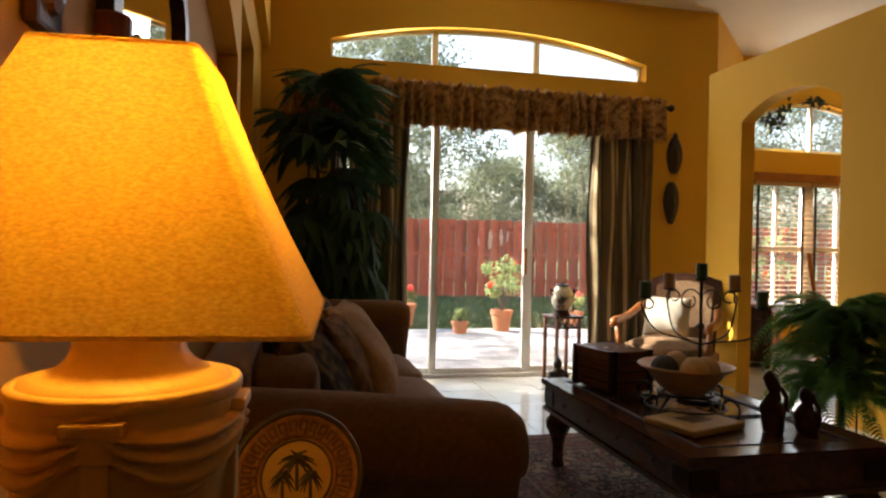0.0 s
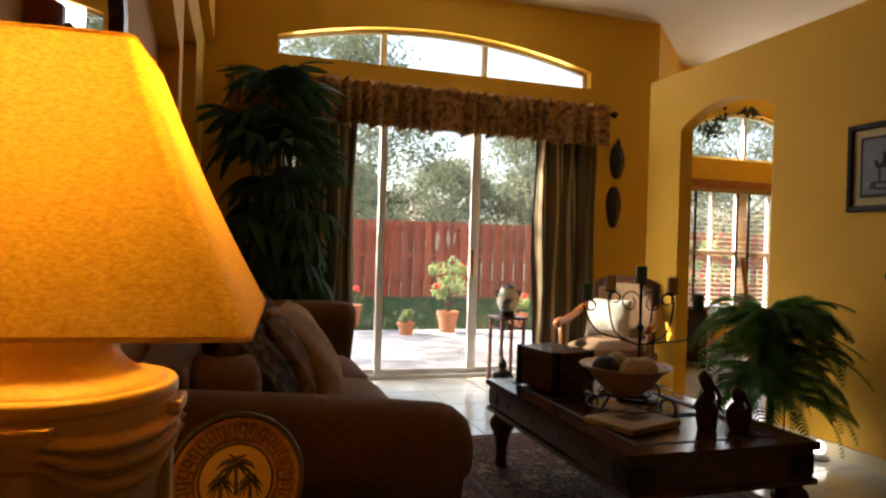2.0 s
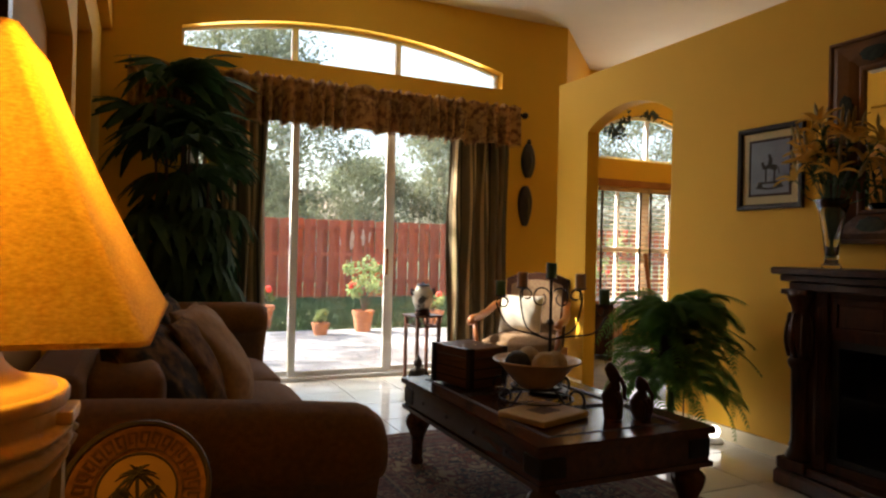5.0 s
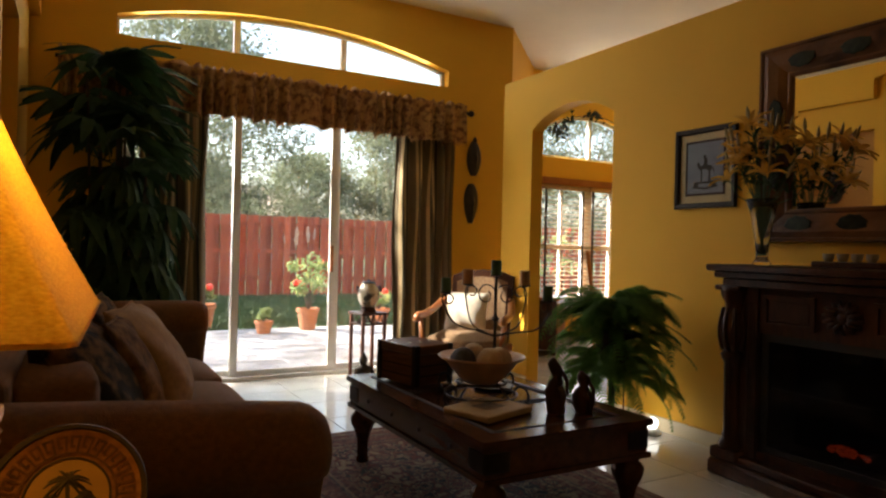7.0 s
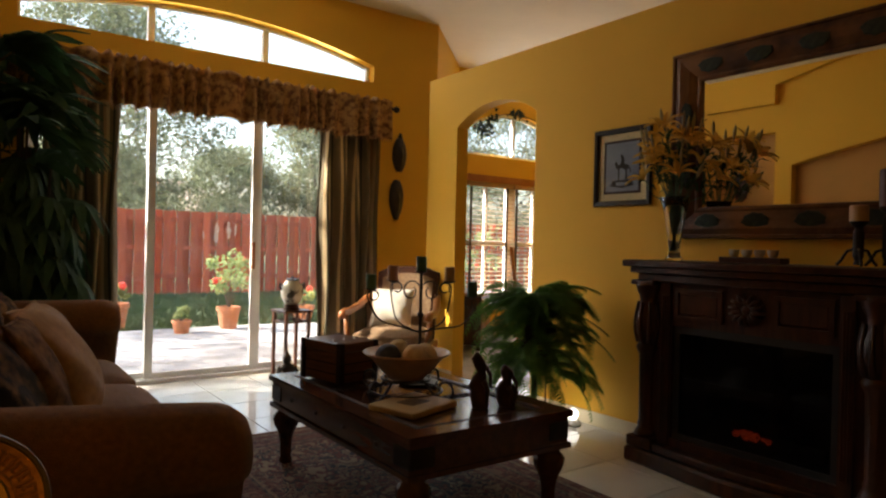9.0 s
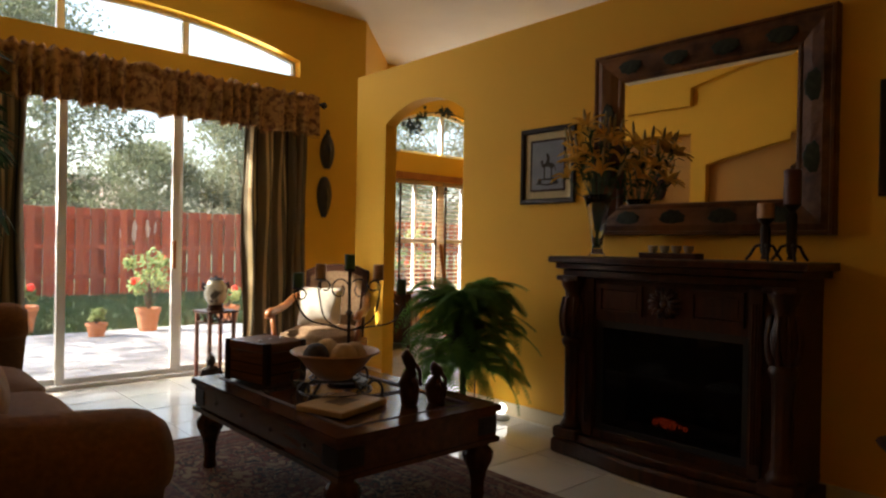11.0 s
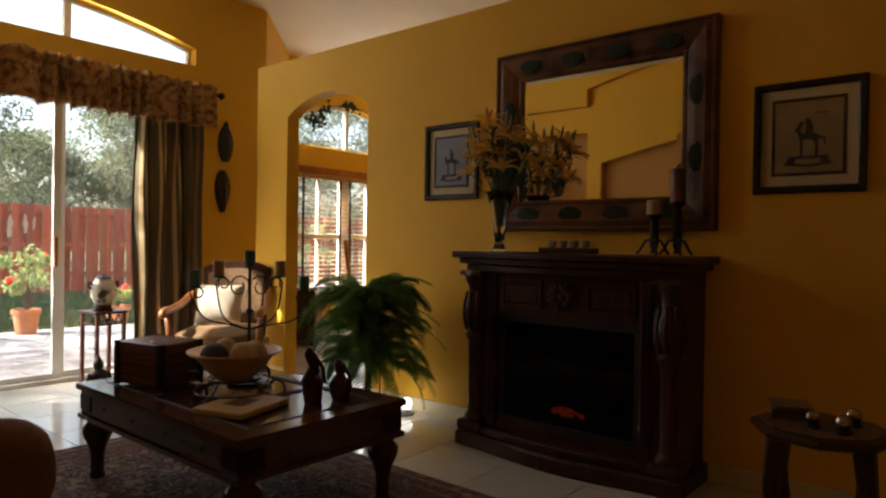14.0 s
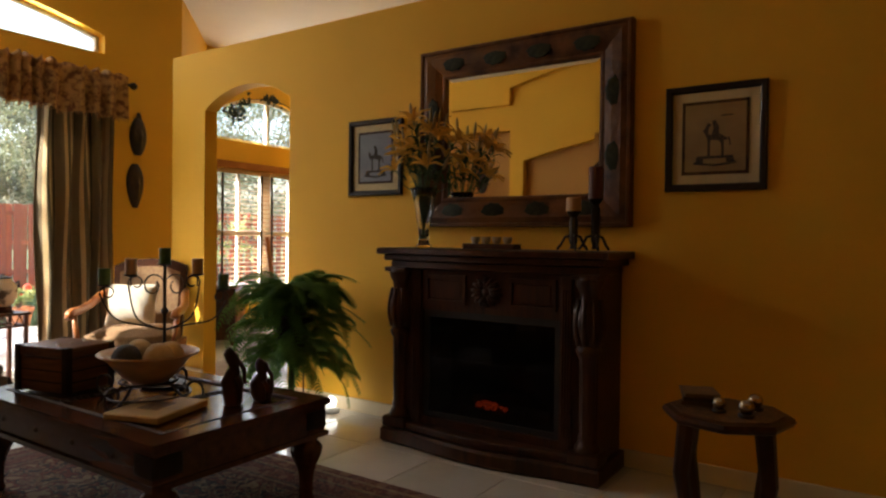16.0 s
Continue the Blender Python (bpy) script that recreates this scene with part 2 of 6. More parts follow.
door = structure(new("door_1"), "white framed sliding glass door with three panels", "door")
door.location = (0, NORTH, 0)
jamb = box(0.30, 2.98, 0.06, 0.18, 2.39, 2.44, 0.004)
box(0.30, 0.345, 0.06, 0.18, 0.03, 2.39, 0.004, jamb)
box(2.935, 2.98, 0.06, 0.18, 0.03, 2.39, 0.004, jamb)
box(0.30, 2.98, 0.04, 0.20, -0.06, 0.03, 0.004, jamb)
part("frame", jamb, WHITE, door)
for k, (x0, x1, yy) in enumerate([(0.345, 1.245, 0.13), (1.18, 2.11, 0.085), (2.09, 2.935, 0.13)]):
    sash = box(x0, x0 + 0.062, yy, yy + 0.035, 0.032, 2.388, 0.004)
    box(x1 - 0.062, x1, yy, yy + 0.035, 0.032, 2.388, 0.004, sash)
    box(x0 + 0.062, x1 - 0.062, yy, yy + 0.035, 0.032, 0.075, 0.004, sash)
    box(x0 + 0.062, x1 - 0.062, yy, yy + 0.035, 2.33, 2.388, 0.004, sash)
    s = part("sash", sash, WHITE, door)
    pane("pane", box(x0 + 0.062, x1 - 0.062, yy + 0.014, yy + 0.02, 0.075, 2.33), s)
hb = box(2.045, 2.07, 0.04, 0.055, 0.93, 1.17, 0.005)
for z in (0.95, 1.15):
    box(2.05, 2.065, 0.05, 0.088, z - 0.012, z + 0.012, 0.002, hb)
part("door_handle", hb, WOOD_ORANGE, door, "reddish wooden pull handle")

transom = structure(new("window_1"), "white arched transom window in three lights", "window")
transom.location = (0, NORTH, 0)
inner = arched(0.285, 3.18, 2.785, 2.915, 3.10, 20)
part("window_frame", panel(transom_hole, [inner], lambda u, v: (u, 0.10, v), (0, 0.06, 0)), WHITE, transom)
for x, top in ((1.186, 3.075), (2.147, 3.072)):
    part("mullion", box(x - 0.026, x + 0.026, 0.095, 0.165, 2.79, top, 0.004), WHITE, transom)
pane("pane", panel(arched(0.28, 3.185, 2.78, 2.918, 3.105, 20), [], lambda u, v: (u, 0.125, v), (0, 0.006, 0)), transom)

win2 = structure(new("window_2"), "white dining room window with a middle rail", "window")
win2.location = (0, DINE, 0)
fr = panel(din_win, [rect(5.29, 6.03, 0.42, 1.99), rect(6.17, 6.90, 0.42, 1.99)], lambda u, v: (u, 0.08, v), (0, 0.07, 0))
part("window_frame", fr, WHITE, win2)
part("middle_rail", box(5.29, 6.03, 0.085, 0.14, 1.20, 1.265, 0.004), WHITE, win2)
part("middle_rail", box(6.17, 6.90, 0.085, 0.14, 1.20, 1.265, 0.004), WHITE, win2)
for x in (5.66, 6.535):
    part("glazing_bar", box(x - 0.018, x + 0.018, 0.09, 0.135, 0.42, 1.99, 0.003), WHITE, win2)
pane("pane", box(5.29, 6.03, 0.11, 0.116, 0.42, 1.99), win2)
pane("pane", box(6.17, 6.90, 0.11, 0.116, 0.42, 1.99), win2)
part("window_sill", box(5.2, 6.99, -0.05, 0.0, 0.335, 0.37, 0.006), TRIM, win2)
casing = panel(rect(5.17, 7.02, 0.37, 2.13), [rect(5.241, 6.949, 0.371, 2.04)], lambda u, v: (u, -0.002, v), (0, -0.02, 0))
part("casing", casing, WOOD_ORANGE, win2, "honey wooden window casing")

win3 = structure(new("window_3"), "arched transom window over the dining room window", "window")
win3.location = (0, DINE, 0)
part("window_frame", panel(din_top, [arched(5.285, 6.905, 2.43, 2.735, 2.96)], lambda u, v: (u, 0.08, v), (0, 0.06, 0)), WHITE, win3)
part("mullion", box(6.10, 6.145, 0.085, 0.14, 2.43, 2.955, 0.004), WHITE, win3)
pane("pane", panel(arched(5.28, 6.91, 2.42, 2.74, 2.965), [], lambda u, v: (u, 0.11, v), (0, 0.006, 0)), win3)

# wooden blinds
SLAT = mat("blind_slat", (0.55, 0.36, 0.20), 0.45, (0.46, 0.29, 0.15), 9, 0.04, stretch=(1, 8, 8))
TAPE = mat("dark_ladder_tape", (0.05, 0.035, 0.025), 0.8)
slat_me = None
for x0, x1 in ((5.30, 6.07), (6.10, 6.90)):
    bl = thing("window_blind", "open wooden slatted blind hanging in the dining window", "blind", pose(0, DINE - 0.0, 0), "dining window blinds")
    part("headrail", box(x0, x1, -0.0, 0.055, 1.98, 2.035, 0.004), SLAT, bl)
    me = None
    for k in range(27):
        z = 1.95 - k * 0.058
        if me is None:
            s = part("slat", moved(box(x0, x1, -0.024, 0.024, -0.0015, 0.0015), pose(0, 0.03, 0, 13)), SLAT, bl)
            me = s.data
        else:
            s = new("slat", me)
            s.parent = bl
        s.location = (0, 0, z)
    part("bottom_rail", box(x0, x1, 0.006, 0.054, 0.385, 0.405, 0.003), SLAT, bl)
    for x in (x0 + 0.035, x1 - 0.11):
        part("ladder_tape", box(x - 0.018, x + 0.018, 0.001, 0.004, 0.39, 1.98), TAPE, bl)

# baseboards
for nm, bb in (("east", box(EAST - 0.016, EAST - 0.001, SOUTH, 3.586, 0, 0.09, 0.004)), ("east_far", box(EAST - 0.016, EAST - 0.001, 4.565, 5.0, 0, 0.09, 0.004)),
               ("north", box(2.98, 3.97, NORTH - 0.016, NORTH - 0.001, 0, 0.09, 0.004)), ("dining", box(5.1, DINE_E, DINE - 0.016, DINE - 0.001, 0, 0.09, 0.004)),
               ("west", box(WEST + 0.001, WEST + 0.016, 3.34, NORTH - 0.02, 0, 0.09, 0.004))):
    structure(part("baseboard_" + nm, bb, TRIM), "painted baseboard along the wall", "baseboard")

# ---- curtains ----
def uv_cloth(nu, nv, at, width):
    """A cloth sheet with UVs in metres: at(s, v) gives the place for s along the cloth and v down it."""
    bm = bmesh.new()
    uv = bm.loops.layers.uv.new("UVMap")
    g = [[bm.verts.new(at(i / nu, j / nv)) for i in range(nu + 1)] for j in range(nv + 1)]
    for j in range(nv):
        for i in range(nu):
            f = bm.faces.new((g[j][i], g[j][i + 1], g[j + 1][i + 1], g[j + 1][i]))
            f.smooth = True
            for lp, (a, b) in zip(f.loops, ((i, j), (i + 1, j), (i + 1, j + 1), (i, j + 1))):
                lp[uv].uv = (a / nu * width, b / nv)
    return bm


def striped_cloth(name):
    m = translucent(name, (0.2, 0.15, 0.08), (0.1, 0.08, 0.04), 30, 0.30, 0.2)
    nt = m.node_tree
    tc = nt.nodes.new("ShaderNodeTexCoord")
    sep = nt.nodes.new("ShaderNodeSeparateXYZ")
    nt.links.new(tc.outputs["UV"], sep.inputs[0])
    mul = nt.nodes.new("ShaderNodeMath")
    mul.operation, mul.inputs[1].default_value = "MULTIPLY", 3.0
    nt.links.new(sep.outputs[0], mul.inputs[0])
    fr = nt.nodes.new("ShaderNodeMath")
    fr.operation = "FRACT"
    nt.links.new(mul.outputs[0], fr.inputs[0])
    rp = nt.nodes.new("ShaderNodeValToRGB")
    rp.color_ramp.interpolation = "CONSTANT"
    els = rp.color_ramp.elements
    for pos, c in ((0.0, (0.19, 0.145, 0.08)), (0.3, (0.52, 0.38, 0.20)), (0.42, (0.13, 0.11, 0.065)), (0.62, (0.34, 0.22, 0.11)), (0.72, (0.48, 0.37, 0.21)), (0.82, (0.2, 0.15, 0.08))):
        e = els[0] if pos == 0 else els.new(pos)
        e.position, e.color = pos, (*c, 1)
    els[-1].position, els[-1].color = 0.93, (0.05, 0.045, 0.03, 1)
    nt.links.new(fr.outputs[0], rp.inputs[0])
    b = nt.nodes["Principled BSDF"]
    for node in nt.nodes:
        if node.type == "BSDF_TRANSLUCENT":
            nt.links.new(rp.outputs[0], node.inputs[0])
    nt.links.new(rp.outputs[0], b.inputs["Base Color"])
    return m


STRIPES = striped_cloth("striped_drape")
FLORAL = translucent("toile_valance_cloth", (0.50, 0.28, 0.09), (0.20, 0.085, 0.03), 22, 0.24, 0.2)
FLORAL.node_tree.nodes["Color Ramp"].color_ramp.elements[0].position = 0.38
FLORAL.node_tree.nodes["Color Ramp"].color_ramp.elements[1].position = 0.56


def drape(x0, x1, folds, cloth_width, label, seed):
    def at(s, v):
        x = x0 + (x1 - x0) * s + 0.012 * math.sin(9 * v + s * 14)
        w = folds * (s + 0.035 * math.sin(7 * s + seed) + 0.012 * math.sin(5 * v + 3 * s))
        amp = 0.04 + 0.02 * v
        return (x, NORTH - 0.095 + amp * math.sin(2 * math.pi * w) + 0.01 * math.sin(23 * s + 4 * v), 2.5 - 2.485 * v)
    d = part("curtain", uv_cloth(folds * 20, 26, at, cloth_width), STRIPES)
    sm = d.modifiers.new("thickness", "SOLIDIFY")
    sm.thickness = 0.004
    return tagged(d, label, "curtain", "striped drapes")


drape(2.61, 3.235, 5, 1.4, "brown and olive striped drape hanging beside the sliding door", 0.4)
drape(0.42, 0.93, 4, 1.1, "brown and olive striped drape gathered behind the tall palm", 2.1)


def valance_at(s, v):
    x = -0.12 + 3.41 * s
    ph = 2 * math.pi * (27 * s + 0.5 * math.sin(17 * s) + 0.3 * math.sin(41 * s))
    pinch = math.exp(-((v - 0.18) / 0.05) ** 2)
    amp = (0.03 + 0.022 * min(1, max(0, v - 0.18) * 2)) * (1 - 0.75 * pinch) * (1 if v > 0.18 else 1.0)
    z = 2.555 - 0.376 * v + 0.012 * math.sin(ph * 0.5 + 1) * (1 if v > 0.9 else 0.3) + (0.016 * math.sin(ph * 1.37 + 2 * s) if v < 0.05 else 0)
    return (x, NORTH - 0.212 + amp * math.sin(ph + 0.4 * v) - 0.02 * (1 - pinch), z)


val = part("valance", uv_cloth(420, 14, valance_at, 7.0), FLORAL)
val.modifiers.new("thickness", "SOLIDIFY").thickness = 0.004
tagged(val, "brown toile gathered valance hanging from a dark rod", "valance")
fringe = bmesh.new()
rng = random.Random(4)
for k in range(260):
    x, y, z = valance_at((k + 0.5) / 260, 1.0)
    tube([(x, y, z), (x + rng.uniform(-0.003, 0.003), y, z - rng.uniform(0.018, 0.034))], 0.0045, 5, 0.002, fringe)
tagged(part("fringe", fringe, FLORAL, val, "short tassel fringe"), kind="stuff")
rod = thing("curtain_rod", "dark bronze curtain rod with a ball finial", "curtain rod", pose(0, NORTH - 0.175, 2.492))
part("pole", tube([(-0.14, 0, 0), (3.31, 0, 0)], 0.016, 12), IRON, rod)
part("finial", moved(lathe([(0.008, 0), (0.02, 0.01), (0.012, 0.02), (0.03, 0.045), (0.034, 0.062), (0.02, 0.085), (0.004, 0.095)], 16), pose(3.31, 0, 0, 0, 90)), IRON, rod)
for x in (-0.1, 3.30):
    part("bracket", box(x - 0.01, x + 0.01, 0, 0.175, -0.012, 0.012, 0.002), IRON, rod)
# ---- sofa ----
sofa = thing("sofa", "brown chenille rolled-arm sofa against the wall", "sofa", pose(0, 0, 0))


def rolled(x0, x1, y, z_back, z_front, r, z_bottom, thick, n=26):
    """A padded rolled arm that runs along x, with its outer side to -y."""
    bm = bmesh.new()
    rings = []
    prof = [(thick, z_bottom)]
    for k in range(15):
        a = radians(-20 + k * 250 / 14)
        prof.append((0.5 * thick + r * math.cos(a) * 1.0, r * math.sin(a)))
    prof += [(0.055, -0.75 * r), (0.06, z_bottom)]
    for i in range(n + 1):
        s = i / n
        end = max(0.0, (s - 0.9) / 0.1)
        shrink = 1 - 0.28 * end ** 2.5
        x = x0 + (x1 - x0) * s
        top = z_back + (z_front - z_back) * s ** 1.3
        ring = []
        for j, (py, pz) in enumerate(prof):
            if j in (0, len(prof) - 1):
                ring.append(bm.verts.new((x - 0.05 * max(0.0, (s - 0.8) / 0.2), y + py, pz)))
            else:
                ring.append(bm.verts.new((x, y + 0.5 * thick + (py - 0.5 * thick) * shrink, top - r + pz * shrink)))
        rings.append(ring)
    for a, b in zip(rings, rings[1:]):
        for j in range(len(prof)):
            k = (j + 1) % len(prof)
            f = bm.faces.new((a[j], a[k], b[k], b[j]))
            f.smooth = True
    bm.faces.new(rings[0])
    bm.faces.new(list(reversed(rings[-1])))
    bmesh.ops.recalc_face_normals(bm, faces=list(bm.faces))
    return bm


part("arm", rolled(-0.28, 0.705, 1.90, 0.755, 0.675, 0.135, 0.06, 0.19), SOFA, sofa)
part("arm", rolled(-0.28, 0.775, 4.42, 0.80, 0.79, 0.12, 0.06, 0.22), SOFA, sofa, "higher rolled arm at the window end")
part("base", box(-0.28, 0.70, 2.09, 4.42, 0.05, 0.27, 0.03), SOFA, sofa)


def cushion(x0, x1, y0, y1, z0, z1, puff=0.03, n=12):
    bm = bmesh.new()
    bmesh.ops.create_cube(bm, size=1)
    bmesh.ops.subdivide_edges(bm, edges=list(bm.edges), cuts=n, use_grid_fill=True)
    for v in bm.verts:
        u = v.co * 2
        e = [1 - abs(c) ** 4 for c in u]
        k = 0.86 + 0.14 * (1 - max(abs(u.x) * abs(u.y), abs(u.y) * abs(u.z), abs(u.x) * abs(u.z)) ** 3)
        d = Vector((u.x * k / 2, u.y * k / 2, u.z * k / 2))
        d.z += puff / (z1 - z0) * e[0] * e[1] * (1 if u.z > 0 else -0.3) * abs(u.z)
        v.co = Vector(((x0 + x1) / 2 + d.x * (x1 - x0), (y0 + y1) / 2 + d.y * (y1 - y0), (z0 + z1) / 2 + d.z * (z1 - z0)))
    return bm


for k in range(3):
    y = 2.09 + k * 0.777
    part("seat_cushion", cushion(-0.12, 0.76, y, y + 0.785, 0.25, 0.45), SOFA, sofa, smooth=True)
    part("back_cushion", moved(cushion(-0.12, 0.12, y, y + 0.785, 0.42, 0.79, 0.02), pose(-0.03, 0, 0.0)), SOFA, sofa, smooth=True)
part("backrest", box(-0.29, -0.13, 2.0, 4.55, 0.06, 0.81, 0.05, seg=4), SOFA, sofa)

PILLOW_DARK = mat("dark_tapestry_cloth", (0.17, 0.08, 0.022), 0.95, (0.022, 0.013, 0.007), 17, 0.4, 220, spec=0.15, wear=0.6, wear_color=(0.045, 0.035, 0.02))
PILLOW_DARK.node_tree.nodes["Color Ramp"].color_ramp.elements[0].position = 0.44
PILLOW_DARK.node_tree.nodes["Color Ramp"].color_ramp.elements[1].position = 0.62
PILLOW_TAN = mat("tan_damask_cloth", (0.40, 0.20, 0.05), 0.85, (0.28, 0.135, 0.032), 30, 0.4, 200)
PILLOW_CREAM = mat("cream_plush_cloth", (0.72, 0.66, 0.54), 0.95, (0.64, 0.57, 0.45), 40, 0.7, 120, sheen=0.3)


PILLOW_MID = mat("brown_tapestry_cloth", (0.26, 0.125, 0.035), 0.95, (0.075, 0.032, 0.012), 26, 0.4, 220, spec=0.15)


def pillow(w, h, d, n=18, peak=0.06):
    """A square scatter cushion standing on its lower edge, with pointed corners."""
    bm = bmesh.new()
    top, bot = [], []
    for side, store in ((1, top), (-1, bot)):
        for j in range(n + 1):
            row = []
            for i in range(n + 1):
                u, v = 2 * i / n - 1, 2 * j / n - 1
                f = ((1 - abs(u) ** 2.4) * (1 - abs(v) ** 2.4)) ** 0.55
                pull = 1 - peak * (1 - abs(u * v) ** 1.2) * (abs(u) ** 6 + abs(v) ** 6)
                z = 0.5 + 0.5 * v * pull
                row.append(bm.verts.new((side * d / 2 * f + 0.006 * math.sin(7 * u + 5 * v), u * w / 2 * pull, z * h)))
            store.append(row)
    for store, flip in ((top, False), (bot, True)):
        for j in range(n):
            for i in range(n):
                q = (store[j][i], store[j][i + 1], store[j + 1][i + 1], store[j + 1][i])
                f = bm.faces.new(q if not flip else tuple(reversed(q)))
                f.smooth = True
    bmesh.ops.remove_doubles(bm, verts=list(bm.verts), dist=0.0005)
    return bm


def scatter(material, w, h, d, m, label, group="sofa pillows"):
    p = part("pillow", pillow(w, h, d), material)
    p.matrix_basis = m
    tagged(p, label, "pillow", group)
    pipe = bmesh.new()
    ring = []
    for a, b in (((-1, -1), (1, -1)), ((1, -1), (1, 1)), ((1, 1), (-1, 1)), ((-1, 1), (-1, -1))):
        for i in range(8):
            s = i / 8
            u, v = a[0] + (b[0] - a[0]) * s, a[1] + (b[1] - a[1]) * s
            pull = 1 - 0.06 * (1 - abs(u * v) ** 1.2) * (abs(u) ** 6 + abs(v) ** 6)
            ring.append((0.006 * math.sin(7 * u + 5 * v), u * w / 2 * pull, (0.5 + 0.5 * v * pull) * h))
    part("piping", tube(ring + ring[:1], 0.006, 6, bm=pipe), material, p)
    return p


scatter(PILLOW_DARK, 0.50, 0.50, 0.22, pose(0.19, 2.42, 0.45, 0, -28, -16), "dark tapestry scatter cushion leaning on the sofa back")
scatter(PILLOW_MID, 0.44, 0.47, 0.13, pose(0.31, 2.68, 0.45, 0, -22, -8), "dark fringed scatter cushion tucked between two others")
scatter(PILLOW_TAN, 0.52, 0.52, 0.21, pose(0.43, 2.95, 0.45, 0, -30, -14), "tan damask scatter cushion leaning in a row")
scatter(PILLOW_DARK, 0.48, 0.46, 0.16, pose(0.22, 3.72, 0.45, 0, -16, -12), "dark tapestry cushion in the sofa's far corner")

# ---- end table, table lamp and plate ----
END_TOP = 0.614
et = thing("end_table", "dark wooden end table beside the sofa", "table", pose(0, 0, 0))
part("tabletop", box(-0.40, 0.24, 0.34, 1.42, END_TOP - 0.035, END_TOP, 0.008), WOOD_DARK, et)
for x in (-0.36, 0.19):
    for y in (0.39, 1.37):
        part("leg", lathe([(0.02, 0), (0.028, 0.03), (0.02, 0.06), (0.03, 0.3), (0.02, 0.45), (0.032, 0.5), (0.032, END_TOP - 0.035)], 14, x, y), WOOD_DARK, et)

LX, LY = -0.182, 0.795
lamp = thing("table_lamp", "lit table lamp with amber fabric shade and cream urn base", "table lamp", pose(LX, LY, END_TOP, 0, 0, -4))
CREAM = mat("cream_ceramic_glaze", (0.68, 0.45, 0.17), 0.5, (0.58, 0.36, 0.12), 14, 0.25, 60, wear=0.4, wear_color=(0.5, 0.34, 0.15))


def urn_body(seg=260, rows=130):
    """A bell-shaped body with four moulded swags hung between its brackets."""
    prof = [(0.085, 0), (0.09, 0.02), (0.075, 0.035), (0.06, 0.05), (0.062, 0.07), (0.08, 0.12), (0.094, 0.19), (0.102, 0.26), (0.109, 0.31), (0.114, 0.35), (0.1165, 0.375), (0.117, 0.389)]
    bm = bmesh.new()
    rings = []
    for j in range(rows + 1):
        z = 0.389 * j / rows
        k = max(i for i in range(len(prof) - 1) if prof[i][1] <= z)
        (r0, z0), (r1, z1) = prof[k], prof[k + 1]
        r = r0 + (r1 - r0) * min(1, (z - z0) / (z1 - z0))
        ring_ = []
        for i in range(seg):
            a = 2 * math.pi * i / seg
            q = (i / seg * 4) % 1.0
            hang = 4 * q * (1 - q)
            drop = (0.377 - z) / (0.2 + 0.8 * hang)
            d = 0.0
            if 0.010 < drop < 0.082 and 0.05 < q < 0.95:
                u = (drop - 0.010) / 0.072
                d = 0.016 * (abs(math.sin(math.pi * 3.4 * u ** 0.9)) ** 0.7 - 0.2) * min(1, u * 12) * min(1, (1 - u) * 5) * min(1, (0.5 - abs(q - 0.5)) * 9) + 0.003 * math.sin(math.pi * u)
            ring_.append(bm.verts.new(((r + d) * math.cos(a), (r + d) * math.sin(a), z)))
        rings.append(ring_)
    for a, b in zip(rings, rings[1:]):
        for i in range(seg):
            bm.faces.new((a[i], a[(i + 1) % seg], b[(i + 1) % seg], b[i]))
    bm.faces.new(list(reversed(rings[0])))
    bm.faces.new(rings[-1])
    return moved(bm, pose(0, 0, 0, 0, 0, 1.5))


part("urn", urn_body(), CREAM, lamp, "cream urn with moulded swags", smooth=True)
part("collar", lathe([(0.112, 0.387), (0.1185, 0.3875), (0.1205, 0.391), (0.1205, 0.400), (0.1185, 0.403), (0.112, 0.4045), (0.1105, 0.401), (0.109, 0.4015), (0.1075, 0.4055), (0.095, 0.409), (0.081, 0.4135), (0.069, 0.421), (0.061, 0.431), (0.0575, 0.441), (0.060, 0.450), (0.067, 0.457), (0.068, 0.462), (0.062, 0.466), (0.02, 0.467)], 72), CREAM, lamp, smooth=True)
for q in range(4):
    turn = pose(0, 0, 0, 0, 0, 1.5 + 90 * q)
    tab = part("bracket", moved(box(0.095, 0.122, -0.021, 0.021, 0.343, 0.370, 0.003), turn), CREAM, lamp)
    part("bracket_cap", moved(box(0.095, 0.128, -0.029, 0.029, 0.369, 0.383, 0.003), turn), CREAM, tab)
    part("bracket_tongue", moved(box(0.085, 0.117, -0.014, 0.014, 0.26, 0.342, 0.004), turn), CREAM, tab)
part("harp_stem", tube([(0, 0, 0.46), (0, 0, 0.63)], 0.006, 8), mat("brass", (0.5, 0.33, 0.1), 0.3, metal=1.0), lamp)
SHADE = translucent("amber_shade_fabric", (0.74, 0.48, 0.105), (0.52, 0.30, 0.05), 300, 0.6, 0.25)
SHADE.node_tree.nodes["Mapping"].inputs["Scale"].default_value = (0.6, 0.6, 1.25)
SHADE.node_tree.nodes["Noise Texture"].inputs["Detail"].default_value = 8
W0, W1, HS, Z0 = 0.207, 0.083, 0.282, 0.474


def ring_square(w, z, n=10, rr=0.012):
    pts = []
    for k, (sx, sy) in enumerate(((1, 1), (-1, 1), (-1, -1), (1, -1))):
        for i in range(n + 1):
            a = radians(90 * k + 90 * i / n)
            pts.append((sx * (w - rr) + rr * math.cos(a), sy * (w - rr) + rr * math.sin(a), z))
    return pts


